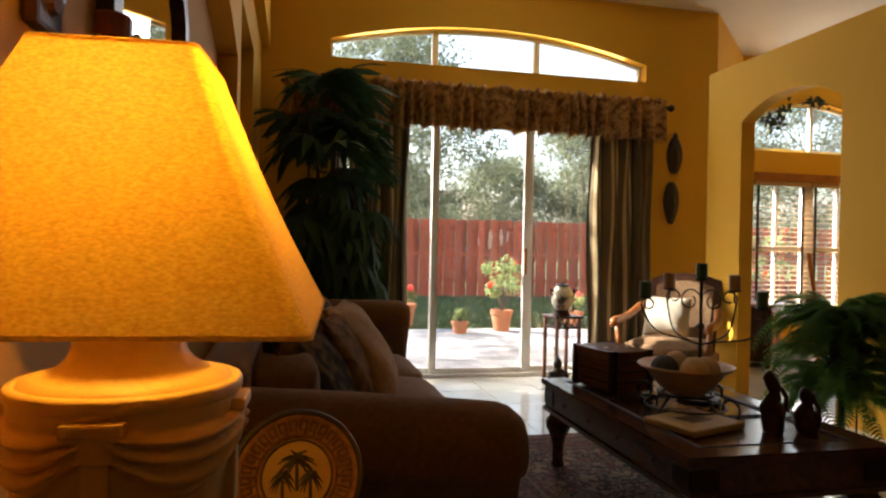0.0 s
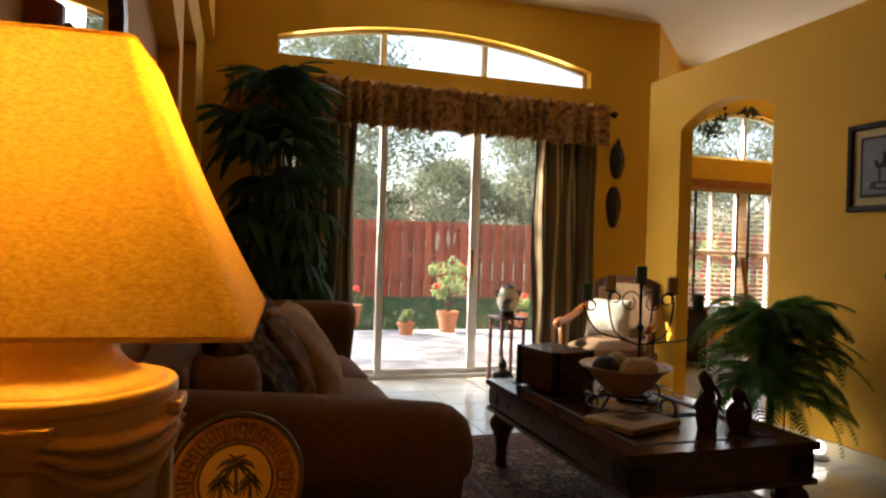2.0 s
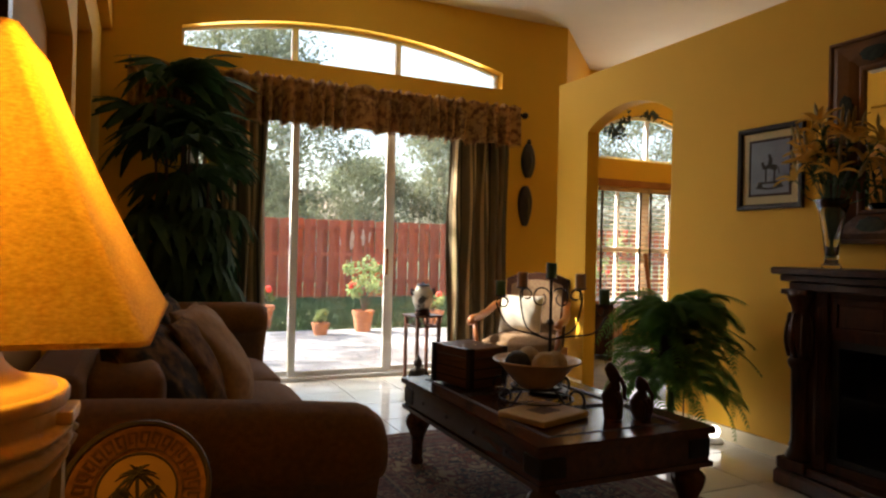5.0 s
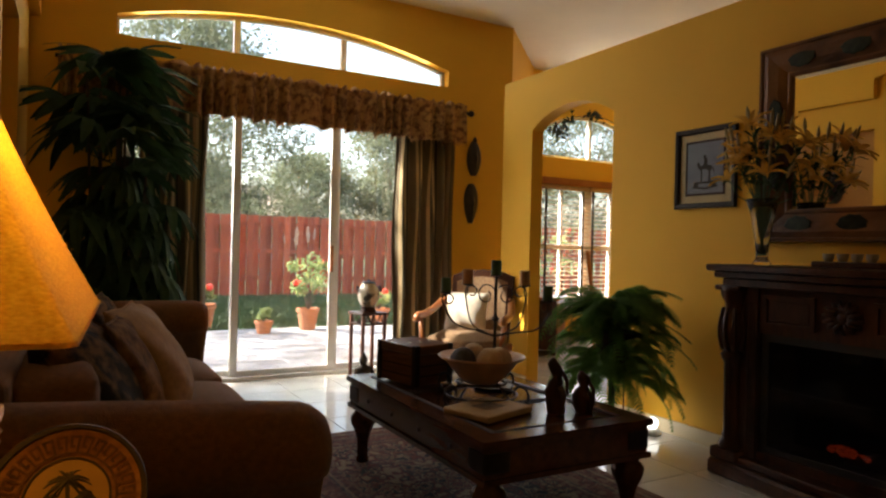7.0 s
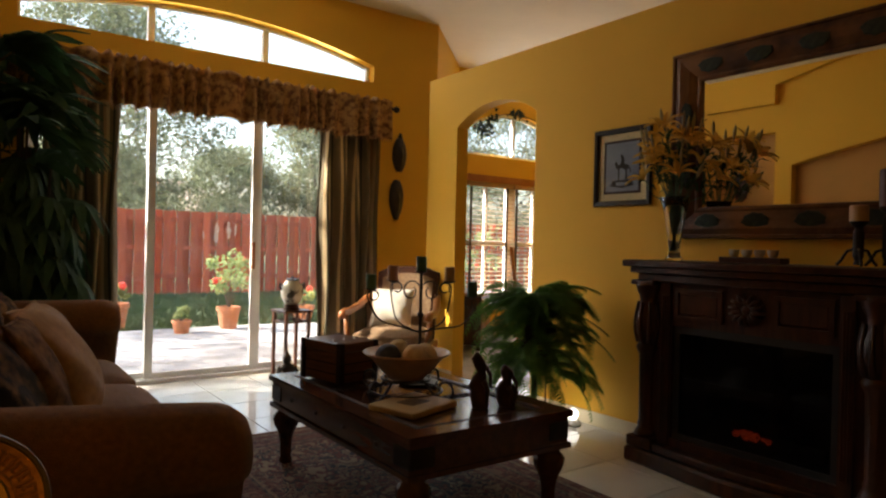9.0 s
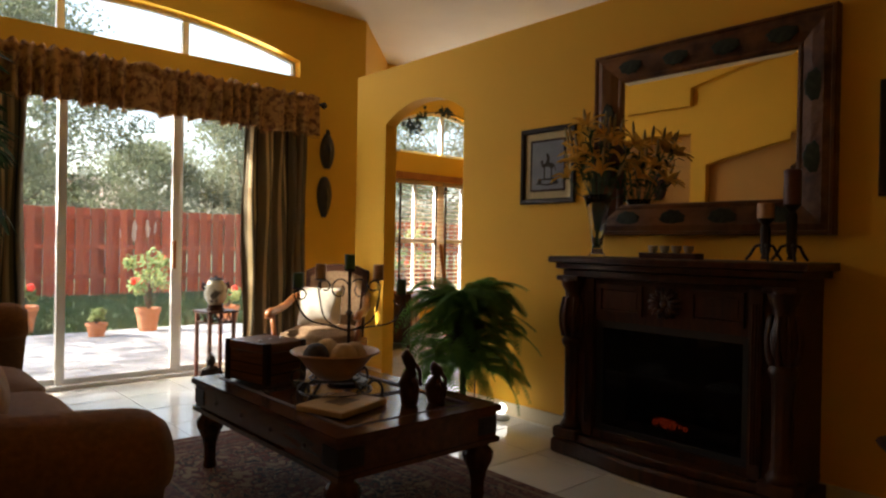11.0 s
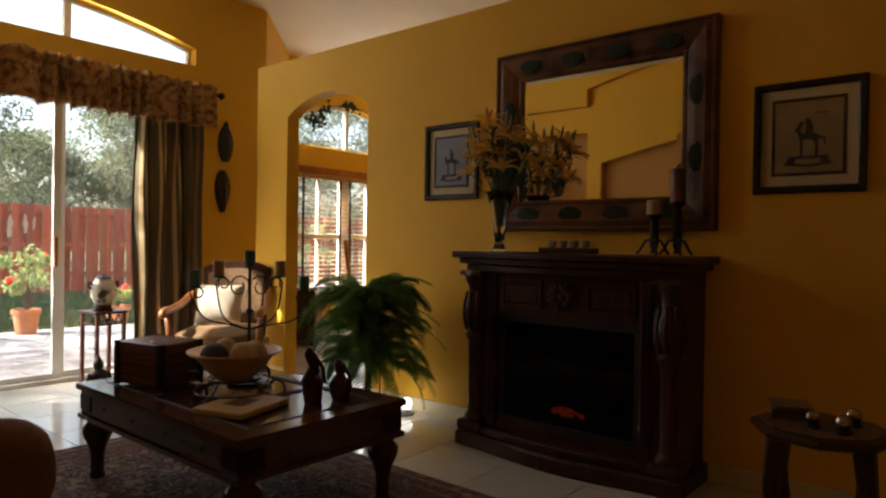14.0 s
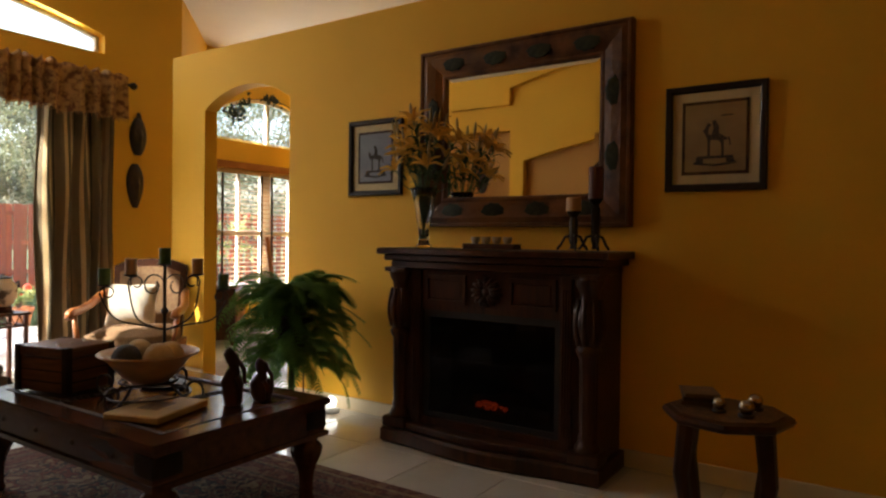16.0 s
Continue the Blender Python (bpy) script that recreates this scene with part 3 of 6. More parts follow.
sb = bmesh.new()
rings = []
for i in range(25):
    s = i / 24
    rings.append([sb.verts.new(p) for p in ring_square(W0 + (W1 - W0) * s - 0.006 * math.sin(math.pi * s), Z0 + HS * s)])
for a, b in zip(rings, rings[1:]):
    for k in range(len(a)):
        sb.faces.new((a[k], a[(k + 1) % len(a)], b[(k + 1) % len(a)], b[k]))
shade = part("shade", sb, SHADE, lamp, "glowing amber fabric shade")
BIND = mat("shade_binding", (0.55, 0.36, 0.12), 0.8, (0.48, 0.30, 0.1), 80, 0.2)
for w, z in ((W0 + 0.0012, Z0 + 0.001), (W1 + 0.0012, Z0 + HS - 0.001)):
    tb = bmesh.new()
    r0 = [tb.verts.new(p) for p in ring_square(w, z - 0.0022)]
    r1 = [tb.verts.new(p) for p in ring_square(w - 0.001, z + 0.0022)]
    for k in range(len(r0)):
        tb.faces.new((r0[k], r0[(k + 1) % len(r0)], r1[(k + 1) % len(r0)], r1[k]))
    part("binding", tb, SHADE, shade)
part("finial", lathe([(0.004, Z0 + HS - 0.02), (0.012, Z0 + HS + 0.0), (0.016, Z0 + HS + 0.012), (0.008, Z0 + HS + 0.024), (0.002, Z0 + HS + 0.03)], 14), IRON, lamp)
bulb_m = bpy.data.materials.new("lit_bulb")
bulb_m.use_nodes = True
bulb_m.node_tree.nodes["Principled BSDF"].inputs["Emission Color"].default_value = (1, 0.62, 0.25, 1)
bulb_m.node_tree.nodes["Principled BSDF"].inputs["Emission Strength"].default_value = 3
bulb = part("bulb", moved(lathe([(0.012, 0), (0.02, 0.02), (0.03, 0.05), (0.026, 0.075), (0.008, 0.088)], 16), pose(0, 0, 0.63)), bulb_m, lamp, smooth=True)
bulb.visible_shadow = False
bl = new("lamp_bulb_light", bpy.data.lights.new("lamp_bulb_light", "POINT"))
bl.data.energy, bl.data.color, bl.data.shadow_soft_size = 1.6, (1.0, 0.51, 0.035), 0.035
bl.location = (LX, LY, END_TOP + 0.685)

PLATE_RIM = mat("brown_plate_rim", (0.32, 0.135, 0.04), 0.3, (0.16, 0.06, 0.02), 60, 0.05)
PLATE_C = mat("plate_cream_glaze", (0.40, 0.21, 0.07), 0.25, (0.34, 0.175, 0.058), 20)
INK = mat("dark_brown_print", (0.05, 0.03, 0.015), 0.5)
plate = thing("decorative_plate", "patterned brown plate with a palm print standing on an easel", "plate", pose(0.008, 1.20, END_TOP + 0.024, 80, 0, 8))
R = 0.114
part("rim", lathe([(0.060, 0.0), (0.075, 0.004), (R - 0.004, 0.012), (R, 0.015), (R, 0.018), (R - 0.005, 0.0165), (0.075, 0.009), (0.059, 0.005)], 64), PLATE_RIM, plate, smooth=True).location = (0, R, 0)
part("edge", moved(tube([(R * math.cos(a * math.pi / 32), R * math.sin(a * math.pi / 32), 0.017) for a in range(65)], 0.0052, 6), pose(0, R, 0)), INK, plate, "black enamelled edge")
part("centre", lathe([(0.064, 0.0), (0.064, 0.0075), (0.060, 0.0065), (0.0005, 0.0065)], 48), PLATE_C, plate).location = (0, R, 0)
part("inner_ring", moved(tube([(0.063 * math.cos(a * math.pi / 32), 0.063 * math.sin(a * math.pi / 32), 0.008) for a in range(65)], 0.0018, 6), pose(0, R, 0)), INK, plate, "dark painted ring")
key = bmesh.new()
for k in range(30):
    # angular meander of short bars round the rim
    for r0_, r1_, b0, b1 in ((0.070, 0.100, -1.0, -0.55), (0.096, 0.100, -1.0, 0.6), (0.080, 0.100, 0.15, 0.6), (0.080, 0.084, -0.3, 0.6), (0.070, 0.074, -1.0, 1.0)):
        vs = []
        for rr_, bb_ in ((r0_, b0), (r1_, b0), (r1_, b1), (r0_, b1)):
            a = 2 * math.pi * (k + 0.5 * bb_) / 30
            vs.append(key.verts.new((rr_ * math.cos(a), R + rr_ * math.sin(a), 0.0095 + 0.0075 * max(0, rr_ - 0.075) / 0.03 + 0.0012)))
        key.faces.new(vs)
part("key_pattern", key, mat("dark_plate_paint", (0.07, 0.028, 0.012), 0.35, (0.16, 0.06, 0.02), 70), plate, "dark meander painted round the rim")
pr = bmesh.new()
for k, (px_, py_) in enumerate(((0.0, 0.004), (-0.026, -0.02), (0.024, -0.024))):
    cy = R + 0.025 + py_
    box(px_ - 0.003, px_ + 0.003, cy - 0.055, cy, 0.0066, 0.0074, 0, pr)
    for i in range(17):
        a = radians(-40 + 16.5 * i)
        l = (0.034 if k == 0 else 0.020) + 0.004 * math.sin(i * 2.3)
        p = [(px_ + l * s * math.cos(a), cy + l * s * math.sin(a) - 0.02 * s * s, 0.0072) for s in (0.0, 0.35, 0.7, 1.0)]
        tube(p, 0.0032, 4, 0.0008, pr)
part("palm_print", pr, INK, plate, "dark printed palm tree")
ez = box(-0.05, 0.05, -0.01, 0.0, -0.005, 0.02, 0.002)
for x in (-0.045, 0.045):
    tube([(x, -0.005, 0.02), (x, 0.15, -0.012), (x * 0.3, -0.012, -0.10)], 0.004, 6, bm=ez)
part("easel", ez, IRON, plate)

# ---- things on the niche wall ----
wm = thing("wall_mirror", "dark framed arched mirror hanging in the niche", "mirror", pose(WEST - 0.098, 1.93, 1.71))
MIRROR = bpy.data.materials.new("silvered_mirror")
MIRROR.use_nodes = True
_b = MIRROR.node_tree.nodes["Principled BSDF"]
_b.inputs["Base Color"].default_value, _b.inputs["Metallic"].default_value, _b.inputs["Roughness"].default_value = (0.86, 0.84, 0.8, 1), 1.0, 0.02
part("frame", panel(arched(-0.47, 0.47, -0.5, 0.2, 0.46, 24), [arched(-0.40, 0.40, -0.43, 0.17, 0.39, 24)], lambda u, v: (0, u, v), (0.035, 0, 0)), WOOD_DARK, wm)
part("glass", panel(arched(-0.41, 0.41, -0.44, 0.18, 0.40, 24), [], lambda u, v: (0.006, u, v), (0.006, 0, 0)), MIRROR, wm)
sc = thing("wall_candle", "dark red pillar candle on an iron wall bracket", "candle", pose(WEST - 0.098, 1.31, 1.475))
part("candle", lathe([(0.033, 0), (0.034, 0.1), (0.03, 0.105), (0.004, 0.103)], 18, 0.07), mat("dark_red_wax", (0.12, 0.025, 0.015), 0.4), sc)
part("bracket", join(lathe([(0.004, -0.03), (0.045, -0.008), (0.048, -0.001)], 18, 0.07), tube([(0.0, 0, -0.09), (0.03, 0, -0.07), (0.07, 0, -0.03)], 0.007)), IRON, sc)
wo = thing("wall_ornament", "dark carved wooden panel hanging in the niche", "wall ornament", pose(WEST - 0.098, 1.14, 1.49))
part("panel", box(0, 0.025, -0.055, 0.055, 0, 0.55, 0.008), WOOD_DARK, wo)
for k in range(5):
    part("boss", moved(lathe([(0.035, 0), (0.03, 0.01), (0.012, 0.018)], 14), pose(0.025, 0, 0.06 + 0.105 * k, 0, 90)), WOOD_DARK, wo)
sm2 = part("wall_sculpture", lathe([(0.01, 0), (0.05, 0.05), (0.07, 0.16), (0.055, 0.28), (0.015, 0.36)], 14, squash=1.0), WOOD_DARK)
sm2.matrix_basis = pose(WEST - 0.085, 4.15, 1.75) @ Matrix.Diagonal((0.22, 1.3, 1, 1))
tagged(sm2, "dark carved wall ornament hanging in the small niche", "wall ornament")

# ---- rug ----
def rug_material():
    m = mat("persian_rug_pile", (0.2, 0.1, 0.05), 0.95, None, 40, 0.5, 300)
    nt = m.node_tree
    N, L = nt.nodes, nt.links
    b = N["Principled BSDF"]
    tc = N.new("ShaderNodeTexCoord")
    ab = N.new("ShaderNodeVectorMath")
    ab.operation = "ABSOLUTE"
    L.new(tc.outputs["Object"], ab.inputs[0])
    sub = N.new("ShaderNodeVectorMath")
    sub.operation, sub.inputs[0].default_value = "SUBTRACT", (0.80, 1.28, 9)
    L.new(ab.outputs[0], sub.inputs[1])
    sp = N.new("ShaderNodeSeparateXYZ")
    L.new(sub.outputs[0], sp.inputs[0])
    mn = N.new("ShaderNodeMath")
    mn.operation = "MINIMUM"
    L.new(sp.outputs[0], mn.inputs[0])
    L.new(sp.outputs[1], mn.inputs[1])
    vo = N.new("ShaderNodeTexVoronoi")
    vo.inputs["Scale"].default_value = 9
    L.new(ab.outputs[0], vo.inputs["Vector"])
    wob = N.new("ShaderNodeTexNoise")
    wob.inputs["Scale"].default_value, wob.inputs["Detail"].default_value = 15, 5
    L.new(ab.outputs[0], wob.inputs["Vector"])
    field = N.new("ShaderNodeValToRGB")
    field.color_ramp.interpolation = "CONSTANT"
    e = field.color_ramp.elements
    e[0].color, e[1].position, e[1].color = (0.022, 0.022, 0.034, 1), 0.42, (0.24, 0.17, 0.085, 1)
    for pos, c in ((0.46, (0.13, 0.026, 0.02)), (0.51, (0.36, 0.27, 0.15)), (0.54, (0.03, 0.035, 0.04)), (0.60, (0.15, 0.03, 0.022)), (0.67, (0.3, 0.22, 0.12))):
        k = e.new(pos)
        k.color = (*c, 1)
    mixd = N.new("ShaderNodeMath")
    mixd.operation = "MULTIPLY_ADD"
    mixd.inputs[1].default_value = 0.28
    L.new(vo.outputs["Distance"], mixd.inputs[0])
    L.new(wob.outputs[0], mixd.inputs[2])
    sh = N.new("ShaderNodeMath")
    sh.operation, sh.inputs[1].default_value = "SUBTRACT", 0.08
    L.new(mixd.outputs[0], sh.inputs[0])
    L.new(sh.outputs[0], field.inputs[0])
    band = N.new("ShaderNodeValToRGB")
    band.color_ramp.interpolation = "CONSTANT"
    e = band.color_ramp.elements
    e[0].color, e[1].position, e[1].color = (0.15, 0.022, 0.018, 1), 0.05, (0.36, 0.28, 0.16, 1)
    for pos, c in ((0.07, (0.14, 0.024, 0.02)), (0.13, (0.26, 0.19, 0.1)), (0.145, (0.03, 0.03, 0.04)), (0.16, (0.15, 0.028, 0.022)), (0.26, (0.03, 0.03, 0.04)), (0.275, (0.3, 0.2, 0.1)), (0.29, (0.12, 0.022, 0.02)), (0.33, (0.22, 0.15, 0.08))):
        k = e.new(pos)
        k.color = (*c, 1)
    L.new(mn.outputs[0], band.inputs[0])
    mx = N.new("ShaderNodeMix")
    mx.data_type = "RGBA"
    gt = N.new("ShaderNodeMath")
    gt.operation, gt.inputs[1].default_value = "GREATER_THAN", 0.34
    L.new(mn.outputs[0], gt.inputs[0])
    ad = N.new("ShaderNodeMath")
    ad.operation, ad.inputs[1].default_value, ad.use_clamp = "ADD", 0.5, True
    L.new(gt.outputs[0], ad.inputs[0])
    L.new(ad.outputs[0], mx.inputs[0])
    L.new(band.outputs[0], mx.inputs[6])
    L.new(field.outputs[0], mx.inputs[7])
    dye = N.new("ShaderNodeHueSaturation")
    dye.inputs["Saturation"].default_value, dye.inputs["Value"].default_value = 0.9, 0.80
    L.new(mx.outputs[2], dye.inputs["Color"])
    L.new(dye.outputs[0], b.inputs["Base Color"])
    return m


rb = bmesh.new()
bmesh.ops.create_grid(rb, x_segments=20, y_segments=26, size=1)
for v in rb.verts:
    v.co = Vector((v.co.x * 0.80, v.co.y * 1.28, 0.010 + 0.001 * math.sin(v.co.x * 7 + v.co.y * 5)))
ext = bmesh.ops.extrude_face_region(rb, geom=list(rb.faces))
for v in ext["geom"]:
    if isinstance(v, bmesh.types.BMVert):
        v.co.z = 0.0015
rug = part("rug", rb, rug_material())
rug.location = (1.68, 2.59, 0)
tagged(rug, "red and navy persian rug with a bordered pattern", "rug")
# ---- coffee table and what stands on it ----
TT = 0.468
ct = thing("coffee_table", "dark reddish wooden coffee table with iron inlays on the rug", "coffee table", pose(1.745, 2.68, 0))
HX, HY = 0.432, 0.69
RAIL = 0.10
part("apron", panel(rect(-HX + 0.02, HX - 0.02, -HY + 0.02, HY - 0.02), [rect(-HX + 0.05, HX - 0.05, -HY + 0.05, HY - 0.05)], lambda u, v: (u, v, TT - 0.145), (0, 0, 0.115)), WOOD_TABLE, ct)
tf = panel(rect(-HX, HX, -HY, HY), [rect(-HX + RAIL, HX - RAIL, -HY + RAIL, HY - RAIL)], lambda u, v: (u, v, TT - 0.03), (0, 0, 0.03))
bmesh.ops.bevel(tf, geom=[e for e in tf.edges if e.is_boundary or len(e.link_faces) == 2 and e.calc_face_angle(0) > 0.5], offset=0.005, segments=2, affect="EDGES")
part("top_frame", tf, WOOD_TABLE, ct)
part("lower_moulding", panel(rect(-HX + 0.008, HX - 0.008, -HY + 0.008, HY - 0.008), [rect(-HX + 0.06, HX - 0.06, -HY + 0.06, HY - 0.06)], lambda u, v: (u, v, TT - 0.165), (0, 0, 0.02)), WOOD_TABLE, ct)
ys = [-HY + RAIL, -0.20, 0.20, HY - RAIL]
for k in range(3):
    y0, y1 = ys[k], ys[k + 1]
    part("top_panel", box(-HX + RAIL, HX - RAIL, y0 + 0.035, y1 - 0.035, TT - 0.028, TT - 0.006, 0.004), WOOD_TABLE, ct)
for k in (0, 1, 2, 3):
    yc = ys[k] + (0.0175 if k == 0 else -0.0175 if k == 3 else 0)
    hw = 0.016 if k in (0, 3) else 0.033
    g = box(-HX + RAIL, HX - RAIL, yc - hw, yc + hw, TT - 0.03, TT - 0.012)
    n = 22
    for i in range(n):
        xx = -HX + RAIL + (i + 0.5) * (2 * (HX - RAIL)) / n
        tube([(xx - 0.014, yc - hw * 0.8, TT - 0.008), (xx, yc, TT - 0.004), (xx + 0.014, yc + hw * 0.8, TT - 0.008)], 0.0035, 5, bm=g)
        tube([(xx + 0.014, yc - hw * 0.8, TT - 0.008), (xx, yc, TT - 0.004), (xx - 0.014, yc + hw * 0.8, TT - 0.008)], 0.0035, 5, bm=g)
    part("iron_inlay", g, IRON, ct, "black iron lattice inlay")
for x in (-HX + RAIL + 0.012, HX - RAIL - 0.012):
    part("iron_strip", box(x - 0.012, x + 0.012, -HY + RAIL, HY - RAIL, TT - 0.012, TT + 0.001, 0.002), IRON, ct)
leg_p = [(0.030, 0.012), (0.036, 0.022), (0.030, 0.04), (0.027, 0.055), (0.033, 0.065), (0.029, 0.08), (0.031, 0.12), (0.04, 0.165), (0.052, 0.195), (0.062, 0.215), (0.067, 0.235), (0.066, 0.255), (0.056, 0.272), (0.045, 0.282), (0.05, 0.292), (0.05, 0.303), (0.043, 0.31)]
for sx in (-1, 1):
    for sy in (-1, 1):
        lx, ly = sx * (HX - 0.075), sy * (HY - 0.075)
        part("leg", lathe(leg_p, 36, lx, ly, flute=10, depth=0.05, flute_range=(0.19, 0.27)), WOOD_TABLE, ct, smooth=True)
        cb = box(lx - 0.058, lx + 0.058, ly - 0.058, ly + 0.058, 0.308, TT - 0.14, 0.006)
        part("leg_block", cb, WOOD_TABLE, ct)
        ib = box(sx * (HX - 0.019) - 0.004, sx * (HX - 0.019) + 0.004, ly - 0.055, ly + 0.055, TT - 0.125, TT - 0.05, 0.002)
        box(lx - 0.055, lx + 0.055, sy * (HY - 0.019) - 0.004, sy * (HY - 0.019) + 0.004, TT - 0.125, TT - 0.05, 0.002, ib)
        part("corner_bracket", ib, IRON, ct)
for sx in (-1, 1):
    for k in range(4):
        y = -0.42 + k * 0.28
        part("stud", moved(lathe([(0.011, 0), (0.009, 0.004), (0.003, 0.007)], 10), pose(sx * (HX - 0.02), y, TT - 0.088, 0, 90 * sx)), IRON, ct)

chest = thing("trinket_chest", "dark wooden trinket chest with iron straps on the coffee table", "box", pose(1.595, 3.108, TT, 0, 0, 13))
CHEST = mat("chest_wood", (0.22, 0.09, 0.03), 0.3, (0.07, 0.026, 0.011), 6, 0.15, 40, stretch=(1, 1, 9), wear=0.5, wear_color=(0.2, 0.09, 0.035))
part("body", box(-0.118, 0.118, -0.15, 0.15, 0.004, 0.155, 0.006), CHEST, chest)
part("lid", box(-0.125, 0.125, -0.157, 0.157, 0.158, 0.205, 0.008), CHEST, chest)
for x in (-0.113, 0.113):
    for y in (-0.145, 0.145):
        part("corner_strap", box(x - 0.016, x + 0.016, y - 0.016, y + 0.016, 0.002, 0.208, 0.004), IRON, chest)
for z in (0.05, 0.10):
    for y in (-0.15, 0.15):
        part("plank_band", box(-0.096, 0.096, y - 0.004, y + 0.004, z - 0.003, z + 0.003), IRON, chest)
    for x in (-0.118, 0.118):
        part("plank_band", box(x - 0.004, x + 0.004, -0.128, 0.128, z - 0.003, z + 0.003), IRON, chest)
for x in (-0.07, 0.0, 0.07):
    part("stud", lathe([(0.014, 0.204), (0.012, 0.21), (0.004, 0.214)], 12, x, -0.04), mat("pewter", (0.5, 0.45, 0.38), 0.3, metal=1.0) if x < -0.05 else bpy.data.materials["pewter"], chest)

BX, BY = 1.69, 2.60
stand = thing("bowl_stand", "black wrought iron scroll stand under the fruit bowl", "stand", pose(BX, BY, TT - 0.005))
ring = lambda r, z, n=40: [(r * math.cos(2 * math.pi * i / n), r * math.sin(2 * math.pi * i / n), z) for i in range(n + 1)]
part("hoop", tube(ring(0.115, 0.085), 0.006, 8), IRON, stand)
part("hoop", tube(ring(0.17, 0.03), 0.005, 8), IRON, stand)
for k in range(4):
    a = radians(20 + 90 * k)
    pts = []
    for i in range(22):
        s = i / 21
        if s < 0.5:
            r, z = 0.10 + 0.12 * (s / 0.5), 0.085 - 0.079 * math.sin(math.pi * s)
        else:
            q = (s - 0.5) / 0.5 * 1.6 * math.pi
            rr = 0.05 * (1 - 0.35 * (s - 0.5) / 0.5)
            r, z = 0.22 + rr * math.sin(q), 0.056 - rr * math.cos(q)
        pts.append((r * math.cos(a), r * math.sin(a), z))
    part("scroll_leg", tube(pts, 0.0065, 8), IRON, stand)
BOWL = mat("terracotta_bowl", (0.58, 0.36, 0.20), 0.4, (0.48, 0.28, 0.15), 16, 0.1, wear=0.3)
bowl = part("bowl", lathe([(0.05, 0.05), (0.075, 0.055), (0.11, 0.085), (0.145, 0.125), (0.17, 0.158), (0.2, 0.172), (0.206, 0.178), (0.203, 0.184), (0.165, 0.172), (0.14, 0.15), (0.11, 0.11), (0.06, 0.07), (0.002, 0.065)], 48), BOWL, smooth=True)
bowl.location = (BX, BY, TT + 0.022)
tagged(bowl, "wide terracotta bowl resting on an iron stand", "bowl")
BALL_T = mat("tan_woven_ball", (0.62, 0.46, 0.26), 0.8, (0.50, 0.35, 0.18), 40, 0.6, 120)
BALL_D = mat("dark_woven_ball", (0.06, 0.055, 0.06), 0.7, (0.03, 0.028, 0.03), 40, 0.6, 120)
for dx, dy, dz, r, mm, c in ((-0.085, 0.03, 0.155, 0.06, BALL_D, "dark"), (0.01, -0.055, 0.155, 0.062, BALL_T, "tan"), (0.095, -0.01, 0.152, 0.058, BALL_T, "tan"), (0.0, 0.075, 0.165, 0.058, BALL_T, "tan")):
    bb = bmesh.new()
    bmesh.ops.create_icosphere(bb, subdivisions=3, radius=r)
    for v in bb.verts:
        v.co *= 1 + 0.012 * math.sin(v.co.z * 160) + 0.01 * math.sin(v.co.x * 130 + v.co.y * 90)
    o = part("decorative_ball", bb, mm, smooth=True)
    o.location = (BX + dx, BY + dy, TT + dz + 0.028)
    tagged(o, c + " woven decorative ball lying in the bowl", "ball", "balls in the bowl")

cd = thing("candelabra", "black wrought iron candelabra with five scrolling arms and candles", "candelabra", pose(1.895, 2.80, TT, 0, 0, -32))
GREEN_WAX = mat("green_wax", (0.07, 0.16, 0.06), 0.45, (0.04, 0.09, 0.035), 20)
TAN_WAX = mat("tan_wax", (0.45, 0.26, 0.12), 0.45, (0.4, 0.22, 0.1), 20)
part("stem", tube([(0, 0, 0.015), (0, 0, 0.565)], 0.008, 10), IRON, cd)
part("foot", lathe([(0.10, 0.0), (0.105, 0.008), (0.06, 0.016), (0.02, 0.03), (0.012, 0.06)], 28), IRON, cd)
part("knot", lathe([(0.009, 0.335), (0.02, 0.35), (0.009, 0.365)], 14), IRON, cd)
